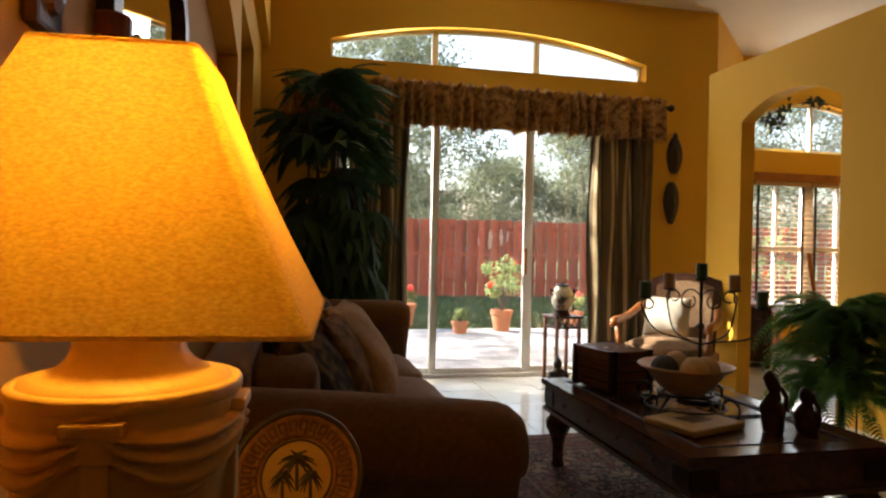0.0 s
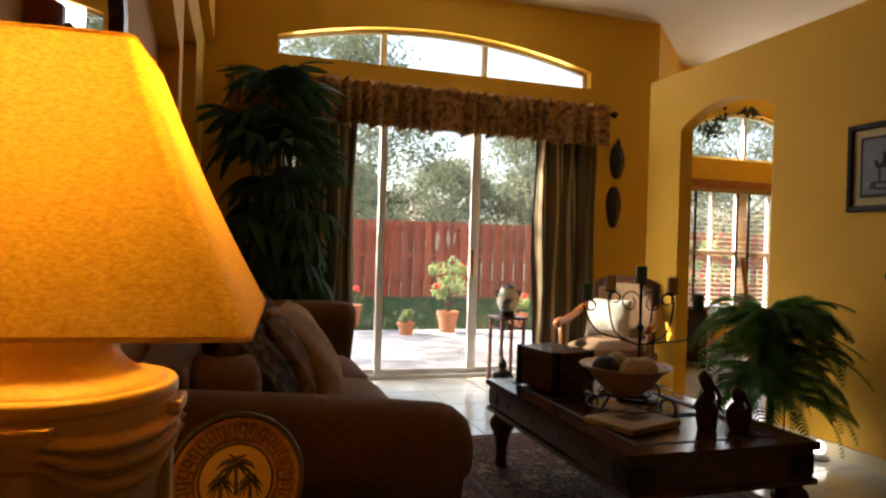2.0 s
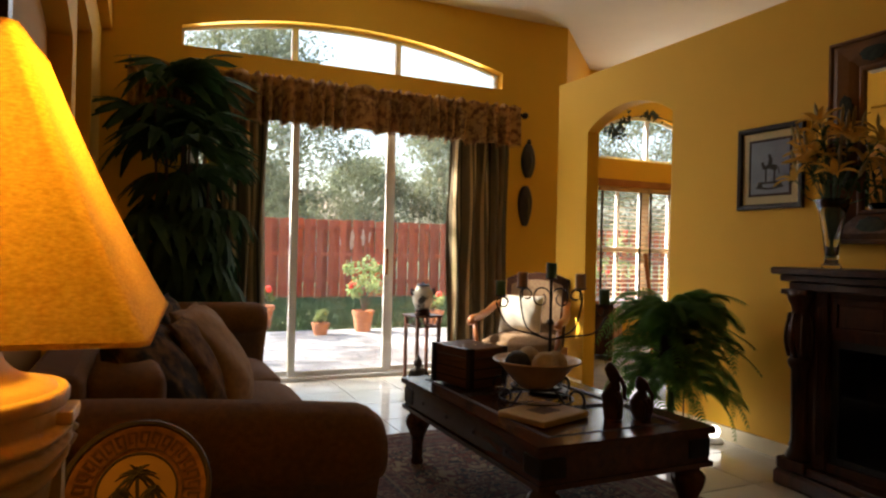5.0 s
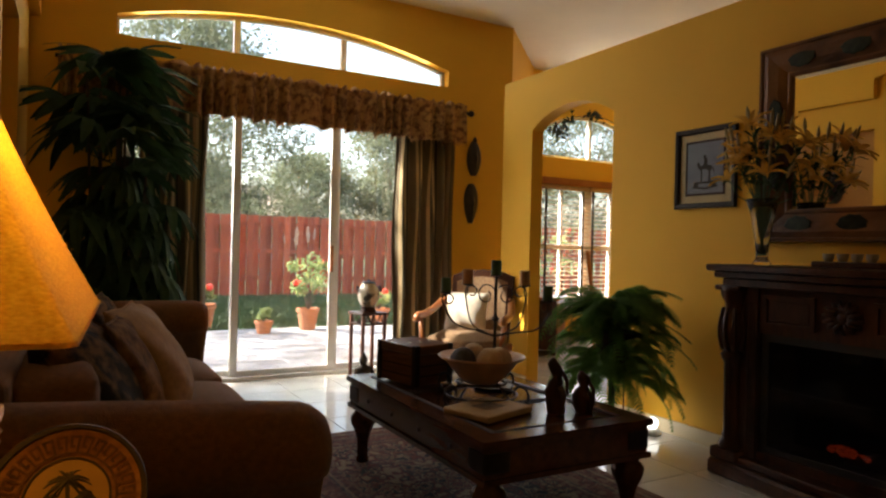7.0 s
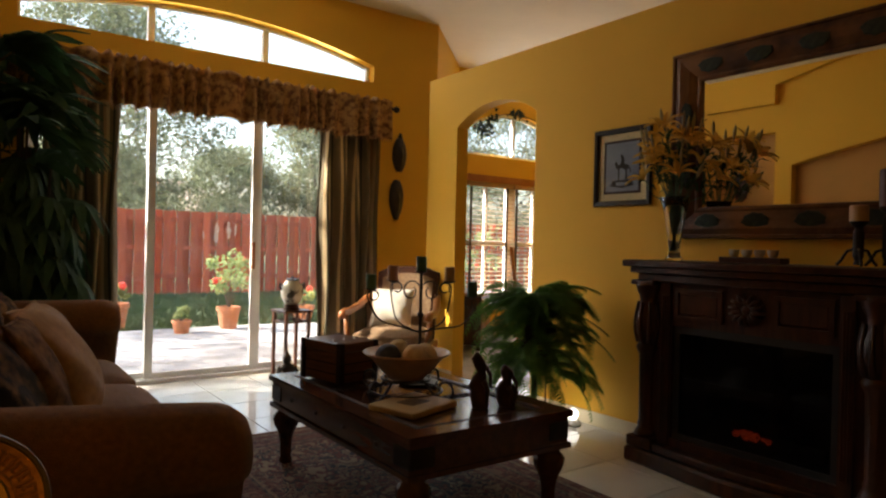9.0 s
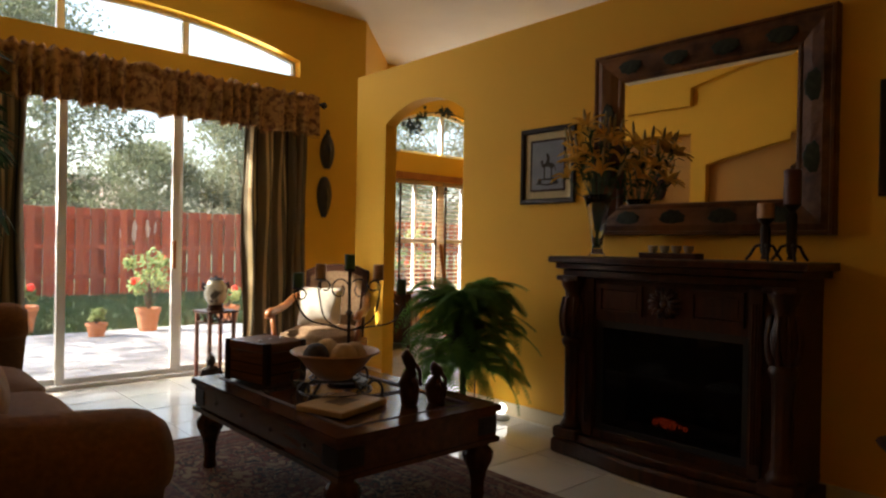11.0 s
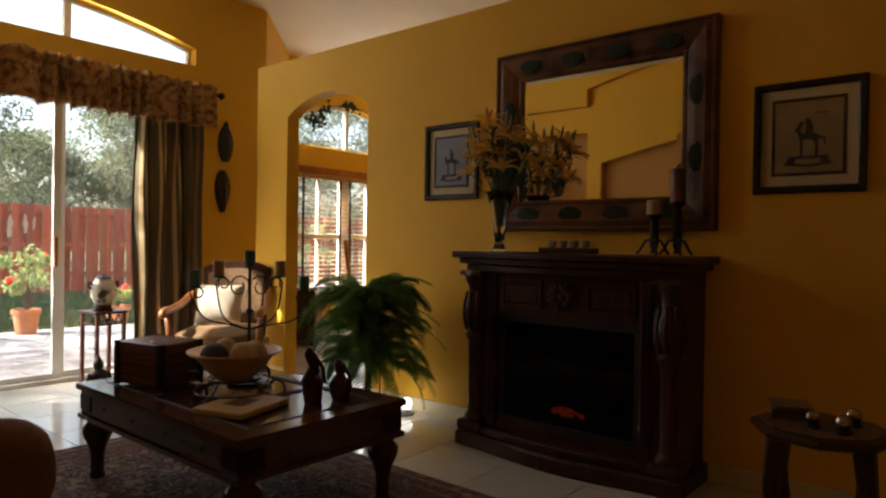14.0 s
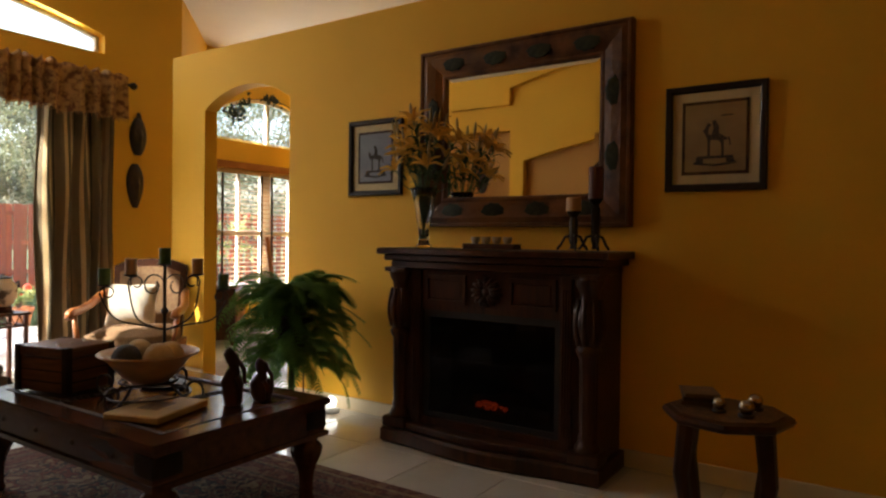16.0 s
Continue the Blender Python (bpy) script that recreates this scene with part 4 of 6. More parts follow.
for x, z, mm in ((-0.255, 0.475, GREEN_WAX), (-0.145, 0.52, TAN_WAX), (0.0, 0.57, GREEN_WAX), (0.145, 0.52, TAN_WAX), (0.265, 0.445, GREEN_WAX)):
    if x:
        sgn = 1 if x > 0 else -1
        pts = [(0, 0, 0.26)]
        for i in range(1, 15):
            s = i / 14
            pts.append((x * (s ** 0.8) * 1.08 + sgn * 0.02 * math.sin(math.pi * s), 0, 0.26 + (z - 0.295) * s ** (1.0 if abs(x) > 0.2 else 1.25) - 0.045 * math.sin(math.pi * s) + 0.015 * math.sin(2 * math.pi * s)))
        ex, ez = pts[-1][0], pts[-1][2]
        for i in range(1, 16):
            q = i / 15 * 1.7 * math.pi
            rr = 0.034 * (1 - 0.45 * i / 15)
            pts.append((ex - sgn * 0.034 + sgn * rr * math.cos(q), 0, ez + rr * math.sin(q)))
        part("arm", tube(pts, 0.0043, 7), IRON, cd)
        part("candle_rod", tube([(x, 0, z - 0.055), (x, 0, z)], 0.004, 6), IRON, cd)
    else:
        for sgn in (-1, 1):
            pts = [(0, 0, 0.36)]
            for i in range(1, 20):
                q = i / 19 * 2.3 * math.pi
                rr = 0.05 * (1 - 0.6 * i / 19)
                pts.append((sgn * (0.05 - rr * math.cos(q)), 0, 0.47 + 1.2 * rr * math.sin(q)))
            part("scroll", tube(pts, 0.0042, 7), IRON, cd)
    cup = part("candle_cup", lathe([(0.006, z - 0.008), (0.03, z), (0.033, z + 0.004), (0.026, z + 0.003)], 18, x), IRON, cd)
    part("candle", lathe([(0.026, z + 0.004), (0.026, z + 0.074), (0.023, z + 0.078), (0.003, z + 0.074)], 18, x), mm, cup, "pillar candle")

book = thing("picture_tile", "cream stone tile with a printed picture lying on the coffee table", "tile", pose(1.585, 2.375, TT - 0.003, 0, 0, 18))
STONE_T = mat("cream_stone_tile", (0.60, 0.43, 0.20), 0.6, (0.48, 0.33, 0.14), 12, 0.3, 50)
part("slab", box(-0.155, 0.155, -0.125, 0.125, 0, 0.028, 0.005, seg=1), STONE_T, book)
pb = box(-0.06, 0.06, -0.045, 0.05, 0.0285, 0.0295)
part("print", pb, mat("faded_print", (0.26, 0.19, 0.10), 0.7, (0.12, 0.08, 0.045), 40), book, "faded brown printed picture")


def figurine(h, m, label, seed):
    """A plain seated carving: base, hips, trunk, head with a long raised crown."""
    bm = lathe([(0.035, 0), (0.04, 0.01), (0.04, 0.05 * h / 0.2), (0.034, 0.055 * h / 0.2), (0.037, 0.08 * h / 0.2), (0.03, 0.115 * h / 0.2), (0.02, 0.13 * h / 0.2), (0.03, 0.15 * h / 0.2), (0.028, 0.175 * h / 0.2), (0.016, 0.19 * h / 0.2), (0.006, h)], 18, squash=0.8)
    for v in bm.verts:
        v.co.x += 0.010 * math.sin(v.co.z * 45 + seed)
    tube([(0.03, 0, 0.15 * h / 0.2), (0.05, 0, 0.12 * h / 0.2), (0.052, 0, 0.08 * h / 0.2), (0.06, 0, 0.07 * h / 0.2)], 0.010, 8, 0.006, bm)
    for s in (-1, 1):
        tube([(0.02, s * 0.022, 0.10 * h / 0.2), (0.04, s * 0.024, 0.07 * h / 0.2), (0.036, s * 0.02, 0.015)], 0.011, 8, 0.009, bm)
    o = part("figurine", bm, WOOD_DARK, smooth=True)
    o.matrix_basis = m
    return tagged(o, label, "figurine", "carved figurines")


figurine(0.245, pose(1.845, 2.25, TT - 0.006, 0, 0, -40), "taller dark carved wooden figurine on the coffee table", 0.5)
figurine(0.185, pose(1.965, 2.21, TT - 0.006, 0, 0, -60), "shorter dark carved wooden figurine on the coffee table", 1.7)

# ---- electric fireplace ----
fp = thing("fireplace", "dark carved wooden electric fireplace with a bowed plinth", "fireplace", pose(EAST - 0.002, 1.72, 0, 0, 0, 0))
FW = 0.65                      # half width of the plinth
bow = lambda y, d, w: d - 0.07 * max(0.0, 1 - (y / w) ** 2)


def bowed(w, depth, z0, z1, n=24, amount=0.07, flare=0.0):
    """A slab that stands at the wall with its front bowed towards the room."""
    bm = bmesh.new()
    loops = []
    for z, k in ((z0, 0.0), (z0 + (z1 - z0) * 0.15, flare), (z1 - (z1 - z0) * 0.15, flare), (z1, 0.0)):
        pts = [(0, w), (0, -w)]
        pts += [(-(depth + k) - amount * math.sin(math.pi * i / n) ** 2, -(w + k * 0.6) + 2 * (w + k * 0.6) * i / n) for i in range(n + 1)]
        loops.append([bm.verts.new((x, y, z)) for x, y in pts])
    for a, b in zip(loops, loops[1:]):
        for i in range(len(a)):
            j = (i + 1) % len(a)
            bm.faces.new((a[i], a[j], b[j], b[i]))
    bm.faces.new(loops[0])
    bm.faces.new(list(reversed(loops[-1])))
    bmesh.ops.recalc_face_normals(bm, faces=list(bm.faces))
    return bm


part("plinth", bowed(FW, 0.40, 0, 0.085, flare=0.012), WOOD_DARK, fp)
part("plinth_step", bowed(FW - 0.03, 0.375, 0.085, 0.125, flare=0.006, amount=0.06), WOOD_DARK, fp)
part("mantel_shelf", bowed(FW + 0.035, 0.41, 1.085, 1.122, amount=0.055, flare=0.012), WOOD_DARK, fp)
part("mantel_moulding", bowed(FW + 0.005, 0.38, 1.05, 1.085, amount=0.05, flare=0.01), WOOD_DARK, fp)
part("mantel_moulding", bowed(FW - 0.03, 0.35, 1.005, 1.05, amount=0.045, flare=0.012), WOOD_DARK, fp)
surround = panel(rect(-0.62, 0.62, 0.125, 1.005), [rect(-0.42, 0.42, 0.17, 0.775)], lambda u, v: (-0.335, u, v), (0.04, 0, 0))
part("surround", surround, WOOD_DARK, fp)
part("side_panel", box(-0.295, -0.002, 0.585, 0.62, 0.125, 1.005, 0.004), WOOD_DARK, fp)
part("side_panel", box(-0.295, -0.002, -0.62, -0.585, 0.125, 1.005, 0.004), WOOD_DARK, fp)
col = [(0.050, 0.125), (0.06, 0.14), (0.066, 0.165), (0.055, 0.185), (0.046, 0.2), (0.05, 0.215), (0.041, 0.235), (0.042, 0.45), (0.045, 0.60), (0.058, 0.622), (0.064, 0.642), (0.052, 0.662), (0.046, 0.675), (0.06, 0.70), (0.07, 0.735), (0.074, 0.775), (0.068, 0.82), (0.055, 0.86), (0.047, 0.90), (0.05, 0.925), (0.064, 0.95), (0.07, 0.975), (0.075, 1.005)]
for s in (-1, 1):
    cy = s * 0.572
    clm = part("column", lathe(col, 40, -0.335, cy, 1.0, 9, 0.05, (0.23, 0.62)), WOOD_DARK, fp, smooth=True)
    part("column_base", box(-0.41, -0.262, cy - 0.08, cy + 0.08, 0.09, 0.15, 0.014), WOOD_DARK, fp)
    part("column_cap", box(-0.405, -0.265, cy - 0.074, cy + 0.074, 0.985, 1.012, 0.008), WOOD_DARK, fp)
    # acanthus leaves wrapped round the swelling of the column
    for k in range(9):
        a = radians(180 + 40 * (k - 4))
        pts = []
        for i in range(7):
            q = i / 6
            rr = 0.037 + 0.034 * math.sin(math.pi * (0.12 + 0.8 * q)) + 0.012 * q ** 4
            pts.append((-0.335 + rr * math.cos(a), cy + rr * math.sin(a), 0.67 + 0.22 * q))
        part("acanthus_leaf", tube(pts, 0.018, 6, 0.007), WOOD_DARK, clm, smooth=True)
    part("pilaster", box(-0.352, -0.335, s * 0.455 - 0.03, s * 0.455 + 0.03, 0.13, 1.0, 0.004), WOOD_DARK, fp)
    for d in (-0.014, 0.0, 0.014):
        part("flute", tube([(-0.353, s * 0.455 + d, 0.2), (-0.354, s * 0.455 + d, 0.55), (-0.353, s * 0.455 + d, 0.93)], 0.005, 6), WOOD_DARK, fp)
for y0, y1 in ((-0.40, -0.13), (0.13, 0.40)):
    fpn = panel(rect(y0, y1, 0.815, 0.975), [rect(y0 + 0.022, y1 - 0.022, 0.837, 0.953)], lambda u, v: (-0.335, u, v), (-0.014, 0, 0))
    part("frieze_moulding", fpn, WOOD_DARK, fp)
    part("frieze_panel", box(-0.342, -0.335, y0 + 0.03, y1 - 0.03, 0.845, 0.945, 0.004), WOOD_DARK, fp)
ros = part("carved_rosette", moved(lathe([(0.03, 0), (0.028, 0.015), (0.01, 0.03)], 14), pose(-0.338, 0, 0.895, 0, -90)), WOOD_DARK, fp, "carved leaf rosette", smooth=True)
for k in range(14):
    a = 2 * math.pi * k / 14
    part("carved_leaf", tube([(-0.34, 0.02 * math.cos(a), 0.895 + 0.02 * math.sin(a)), (-0.365, 0.055 * math.cos(a + 0.2), 0.895 + 0.055 * math.sin(a + 0.2)), (-0.345, 0.095 * math.cos(a + 0.1), 0.895 + 0.078 * math.sin(a + 0.1))], 0.016, 6, 0.006), WOOD_DARK, ros, smooth=True)
BLACK = mat("matt_black_metal", (0.012, 0.011, 0.011), 0.5, (0.008, 0.008, 0.008), 20, 0.05)
fbx = panel(rect(-0.425, 0.425, 0.165, 0.78), [rect(-0.385, 0.385, 0.20, 0.735)], lambda u, v: (-0.318, u, v), (0.02, 0, 0))
part("firebox_frame", fbx, BLACK, fp)
ins = bmesh.new()
for b6 in ((-0.03, -0.02, -0.42, 0.42, 0.165, 0.78), (-0.3, -0.03, -0.425, -0.415, 0.165, 0.78), (-0.3, -0.03, 0.415, 0.425, 0.165, 0.78), (-0.3, -0.03, -0.415, 0.415, 0.165, 0.175), (-0.3, -0.03, -0.415, 0.415, 0.77, 0.78)):
    box(*b6, 0, ins)
part("firebox_lining", ins, BLACK, fp)
fg = part("fire_glass", box(-0.306, -0.302, -0.386, 0.386, 0.198, 0.736), glass("smoked_fire_glass", (0.25, 0.25, 0.27)), fp, "smoked glass front")
fg.visible_shadow = False
LOG = mat("charred_log", (0.05, 0.03, 0.02), 0.9, (0.015, 0.01, 0.008), 12, 0.8, 40)
for k, (y0, z, a) in enumerate(((-0.2, 0.215, 12), (0.0, 0.225, -8), (0.05, 0.275, 20))):
    part("log", moved(tube([(0, -0.17, 0), (0.01, -0.05, 0.006), (-0.01, 0.06, -0.004), (0, 0.17, 0)], 0.034, 10, 0.028), pose(-0.16 + 0.03 * k, y0 * 0.6, z, 0, 0, a)), LOG, fp)
em = bpy.data.materials.new("glowing_embers")
em.use_nodes = True
nt = em.node_tree
eb = nt.nodes["Principled BSDF"]
en = nt.nodes.new("ShaderNodeTexNoise")
en.inputs["Scale"].default_value, en.inputs["Detail"].default_value = 45, 4
er = nt.nodes.new("ShaderNodeValToRGB")
er.color_ramp.elements[0].position, er.color_ramp.elements[0].color = 0.45, (0.01, 0.0, 0.0, 1)
er.color_ramp.elements[1].position, er.color_ramp.elements[1].color = 0.7, (1.0, 0.085, 0.012, 1)
nt.links.new(en.outputs[0], er.inputs[0])
nt.links.new(er.outputs[0], eb.inputs["Emission Color"])
eb.inputs["Emission Strength"].default_value = 0.13
eb.inputs["Base Color"].default_value = (0.02, 0.01, 0.008, 1)
emb = bmesh.new()
rng = random.Random(8)
for k in range(40):
    b2 = bmesh.new()
    bmesh.ops.create_icosphere(b2, subdivisions=1, radius=rng.uniform(0.009, 0.02))
    join(emb, b2, pose(-0.22 + rng.uniform(-0.025, 0.025), 0.04 + rng.gauss(0, 0.03), 0.245 + rng.uniform(0, 0.02), rng.uniform(0, 90), rng.uniform(0, 90)))
part("embers", emb, em, fp, "glowing red ember bed")

# things on the mantel
MT = 1.122
vase = thing("flower_vase", "tall flared clear glass vase holding yellow lilies on the mantel", "vase", pose(3.19, 2.215, MT))
VG = glass("vase_glass", (0.92, 0.95, 0.93))
part("glass", lathe([(0.045, 0.0), (0.047, 0.012), (0.032, 0.03), (0.03, 0.06), (0.042, 0.16), (0.058, 0.26), (0.083, 0.35), (0.080, 0.352), (0.054, 0.26), (0.037, 0.16), (0.025, 0.07), (0.002, 0.06)], 36), VG, vase, smooth=True)
STEM = mat("lily_stem_green", (0.06, 0.11, 0.03), 0.5, (0.04, 0.08, 0.02), 30)
LILY = translucent("yellow_lily_petal", (0.80, 0.48, 0.075), (0.70, 0.36, 0.05), 14, 0.35, 0.1)
BUD = mat("lily_bud", (0.40, 0.27, 0.07), 0.5, (0.26, 0.2, 0.06), 20)
rng = random.Random(21)


def lily(size):
    bm = bmesh.new()
    for k in range(6):
        a = 2 * math.pi * k / 6
        w = (0.23 if k % 2 else 0.32) * size
        prev = None
        for i in range(7):
            s = i / 6
            r, z = size * (0.15 + 0.85 * s) * (0.35 + 0.65 * s), size * (0.55 * s - 0.75 * max(0, s - 0.55) ** 1.5)
            hw = w * math.sin(math.pi * min(1, 0.12 + 0.85 * s)) * 0.5
            row = []
            for c in (-1, 0, 1):
                x, y = r, c * hw
                row.append(bm.verts.new((x * math.cos(a) - y * math.sin(a), x * math.sin(a) + y * math.cos(a), z + (0.08 * size * abs(c)))))
            if prev:
                for j in (0, 1):
                    f = bm.faces.new((prev[j], prev[j + 1], row[j + 1], row[j]))
                    f.smooth = True
            prev = row
    return bm


leaves = bmesh.new()
tips = []
for k in range(24):
    a, rr = rng.uniform(0, 2 * math.pi), rng.uniform(0.05, 0.25)
    top = Vector((rr * math.cos(a) * 0.7 - 0.03, rr * math.sin(a) * 1.15, rng.uniform(0.42, 0.72)))
    tube([(-0.3 * top.x * 0.1, -0.1 * top.y, 0.05), (top.x * 0.25, top.y * 0.25, 0.32), (top.x * 0.7, top.y * 0.7, top.z - 0.09), top], 0.004, 6, 0.0025, st1 := bmesh.new())
    part("stem", st1, STEM, vase)
    tips.append(top)
    for q in range(5):
        s = rng.uniform(0.45, 0.95)
        p = Vector((top.x * s, top.y * s, 0.3 + (top.z - 0.3) * s))
        d = Vector((rng.gauss(0, 1), rng.gauss(0, 1), 0.4)).normalized()
        side = d.cross(Vector((0, 0, 1))).normalized() * 0.011
        l = rng.uniform(0.07, 0.13)
        pts = [(p, 0.4), (p + d * l * 0.5 + Vector((0, 0, 0.01)), 1.0), (p + d * l - Vector((0, 0, 0.02)), 0.05)]
        vs = [[leaves.verts.new(c - side * w), leaves.verts.new(c + side * w)] for c, w in pts]
        for u, v in zip(vs, vs[1:]):
            leaves.faces.new((u[0], u[1], v[1], v[0]))
LEAF = translucent("dark_leaf", (0.055, 0.10, 0.025), (0.03, 0.06, 0.015), 20, 0.25)
part("foliage", leaves, LEAF, vase)
lm = None
for k, top in enumerate(tips):
    out = Vector((top.x + 0.02, top.y, 0.25)).normalized()
    m = Matrix.Translation(top) @ out.to_track_quat("Z", "Y").to_matrix().to_4x4() @ Matrix.Rotation(rng.uniform(0, 6), 4, "Z")
    if k % 4 == 3:
        bd = part("bud", lathe([(0.004, 0), (0.009, 0.02), (0.011, 0.05), (0.007, 0.08), (0.001, 0.10)], 8), BUD, vase)
        bd.matrix_basis = m
        continue
    if lm is None:
        fl = part("lily", lily(0.105), LILY, vase)
        lm = fl.data
    else:
        fl = new("lily", lm)
        fl.parent = vase
    fl.matrix_basis = m
for k in range(13):
    top = tips[k % len(tips)] + Vector((rng.uniform(-0.05, 0.05), rng.uniform(-0.07, 0.07), rng.uniform(0.04, 0.12)))
    bd = part("bud", lathe([(0.003, -0.06), (0.003, 0.0), (0.008, 0.02), (0.010, 0.05), (0.006, 0.08), (0.001, 0.095)], 8), BUD, vase)
    bd.matrix_basis = Matrix.Translation(top) @ Vector((top.x, top.y, 0.7)).to_track_quat("Z", "Y").to_matrix().to_4x4()

MATB_CUP = mat("beige_glaze", (0.42, 0.33, 0.2), 0.4)
tray = thing("mantel_tray", "dark wooden tray with small white cups on the mantel", "tray", pose(3.19, 1.76, MT))
part("tray", box(-0.045, 0.045, -0.16, 0.16, 0, 0.03, 0.005), WOOD_DARK, tray)
for k in range(4):
    part("cup", lathe([(0.015, 0.03), (0.024, 0.045), (0.026, 0.068), (0.023, 0.066), (0.012, 0.045)], 16, 0, -0.10 + 0.067 * k), MATB_CUP, tray, "small white votive cup")
RED_WAX = mat("dark_burgundy_wax", (0.11, 0.03, 0.02), 0.45, (0.08, 0.02, 0.015), 20)
for y, x, h, mm, lab in ((1.265, 3.15, 0.20, TAN_WAX, "tan"), (1.165, 3.19, 0.262, RED_WAX, "burgundy")):
    cs = thing("candlestick", "dark iron candlestick holding a " + lab + " candle on the mantel", "candlestick", pose(x, y, MT), "mantel candlesticks")
    part("stem", lathe([(0.02, 0.01), (0.014, 0.03), (0.022, 0.05), (0.022, h - 0.05), (0.015, h - 0.03), (0.035, h - 0.006), (0.038, h)], 18), IRON, cs)
    for k in range(3):
        a = radians(90 + 120 * k)
        part("foot", tube([(0.015 * math.cos(a), 0.015 * math.sin(a), 0.08), (0.045 * math.cos(a), 0.045 * math.sin(a), 0.07), (0.068 * math.cos(a), 0.068 * math.sin(a), 0.03), (0.088 * math.cos(a), 0.088 * math.sin(a), 0.008)], 0.007, 8), IRON, cs)
    part("candle", lathe([(0.037, h), (0.037, h + (0.065 if lab == "tan" else 0.155)), (0.033, h + (0.07 if lab == "tan" else 0.16)), (0.004, h + 0.06)], 22), mm, cs, lab + " pillar candle")

# ---- big mirror and framed prints ----
mir = thing("wall_mirror", "large mirror in a wide dark medallion frame above the fireplace", "mirror", pose(EAST - 0.002, 1.712, 1.788))
MFRAME = mat("burnished_frame", (0.16, 0.062, 0.017), 0.45, (0.035, 0.013, 0.006), 9, 0.5, 35, spec=0.25, wear=0.9, wear_color=(0.25, 0.11, 0.03))
MEDAL = mat("dark_green_medallion", (0.035, 0.04, 0.016), 0.6, (0.018, 0.02, 0.009), 40, 0.4, spec=0.2)
MW, MH, IW, IH = 0.664, 0.537, 0.482, 0.36


def frame_profile(w, h, iw, ih, prof):
    """A mitred frame: prof gives (share from outer to inner edge, height off the wall)."""
    bm = bmesh.new()
    loops = []
    for s, d in prof:
        a, b = w + (iw - w) * s, h + (ih - h) * s
        loops.append([bm.verts.new((-d, y, z)) for y, z in ((-a, -b), (a, -b), (a, b), (-a, b))])
    for p, q in zip(loops, loops[1:]):
        for i in range(4):
            j = (i + 1) % 4
            bm.faces.new((p[i], p[j], q[j], q[i]))
    bmesh.ops.recalc_face_normals(bm, faces=list(bm.faces))
    return bm


part("frame", frame_profile(MW, MH, IW, IH, [(0, 0.0), (0.0, 0.05), (0.03, 0.062), (0.10, 0.062), (0.13, 0.052), (0.3, 0.06), (0.6, 0.048), (0.84, 0.03), (0.9, 0.034), (0.97, 0.03), (1.0, 0.018), (1.0, 0.0)]), MFRAME, mir)
part("glass", frame_profile(IW + 0.002, IH + 0.002, 0.0, 0.0, [(0, 0.0152), (0.06, 0.0165), (1.0, 0.0165)]), MIRROR, mir, "bevelled mirror glass")
med = None
for y, z, turn in [(yy, s * (MH + IH) / 2, 0) for yy in (-0.42, -0.14, 0.14, 0.42) for s in (-1, 1)] + [(s * (MW + IW) / 2, zz, 90) for s in (-1, 1) for zz in (-0.17, 0.17)]:
    if med is None:
        b3 = bmesh.new()
        bmesh.ops.create_icosphere(b3, subdivisions=3, radius=1)
        for v in b3.verts:
            k = 1 + 0.08 * math.cos(9 * math.atan2(v.co.z, v.co.y))
            v.co = Vector((v.co.x * 0.006, v.co.y * 0.075 * k, v.co.z * 0.05 * k))
        o = part("medallion", b3, MEDAL, mir, smooth=True)
        med = o.data
    else:
        o = new("medallion", med)
        o.parent = mir
    o.matrix_basis = pose(-0.053, y, z, turn)

PF = mat("black_picture_frame", (0.018, 0.012, 0.010), 0.4, (0.03, 0.02, 0.014), 20, 0.05, spec=0.25)
MATB = mat("cream_picture_mat", (0.72, 0.55, 0.28), 0.9, (0.67, 0.50, 0.25), 30)
ART1 = mat("blue_grey_print_paper", (0.36, 0.36, 0.36), 0.9, (0.28, 0.28, 0.30), 10, wear=0.4, wear_color=(0.2, 0.2, 0.24))
ART2 = mat("parchment_print_paper", (0.44, 0.28, 0.11), 0.9, (0.33, 0.20, 0.075), 8, wear=0.4)
LINE = mat("print_ink", (0.07, 0.05, 0.035), 0.9)
PGLASS = glass("picture_glass")


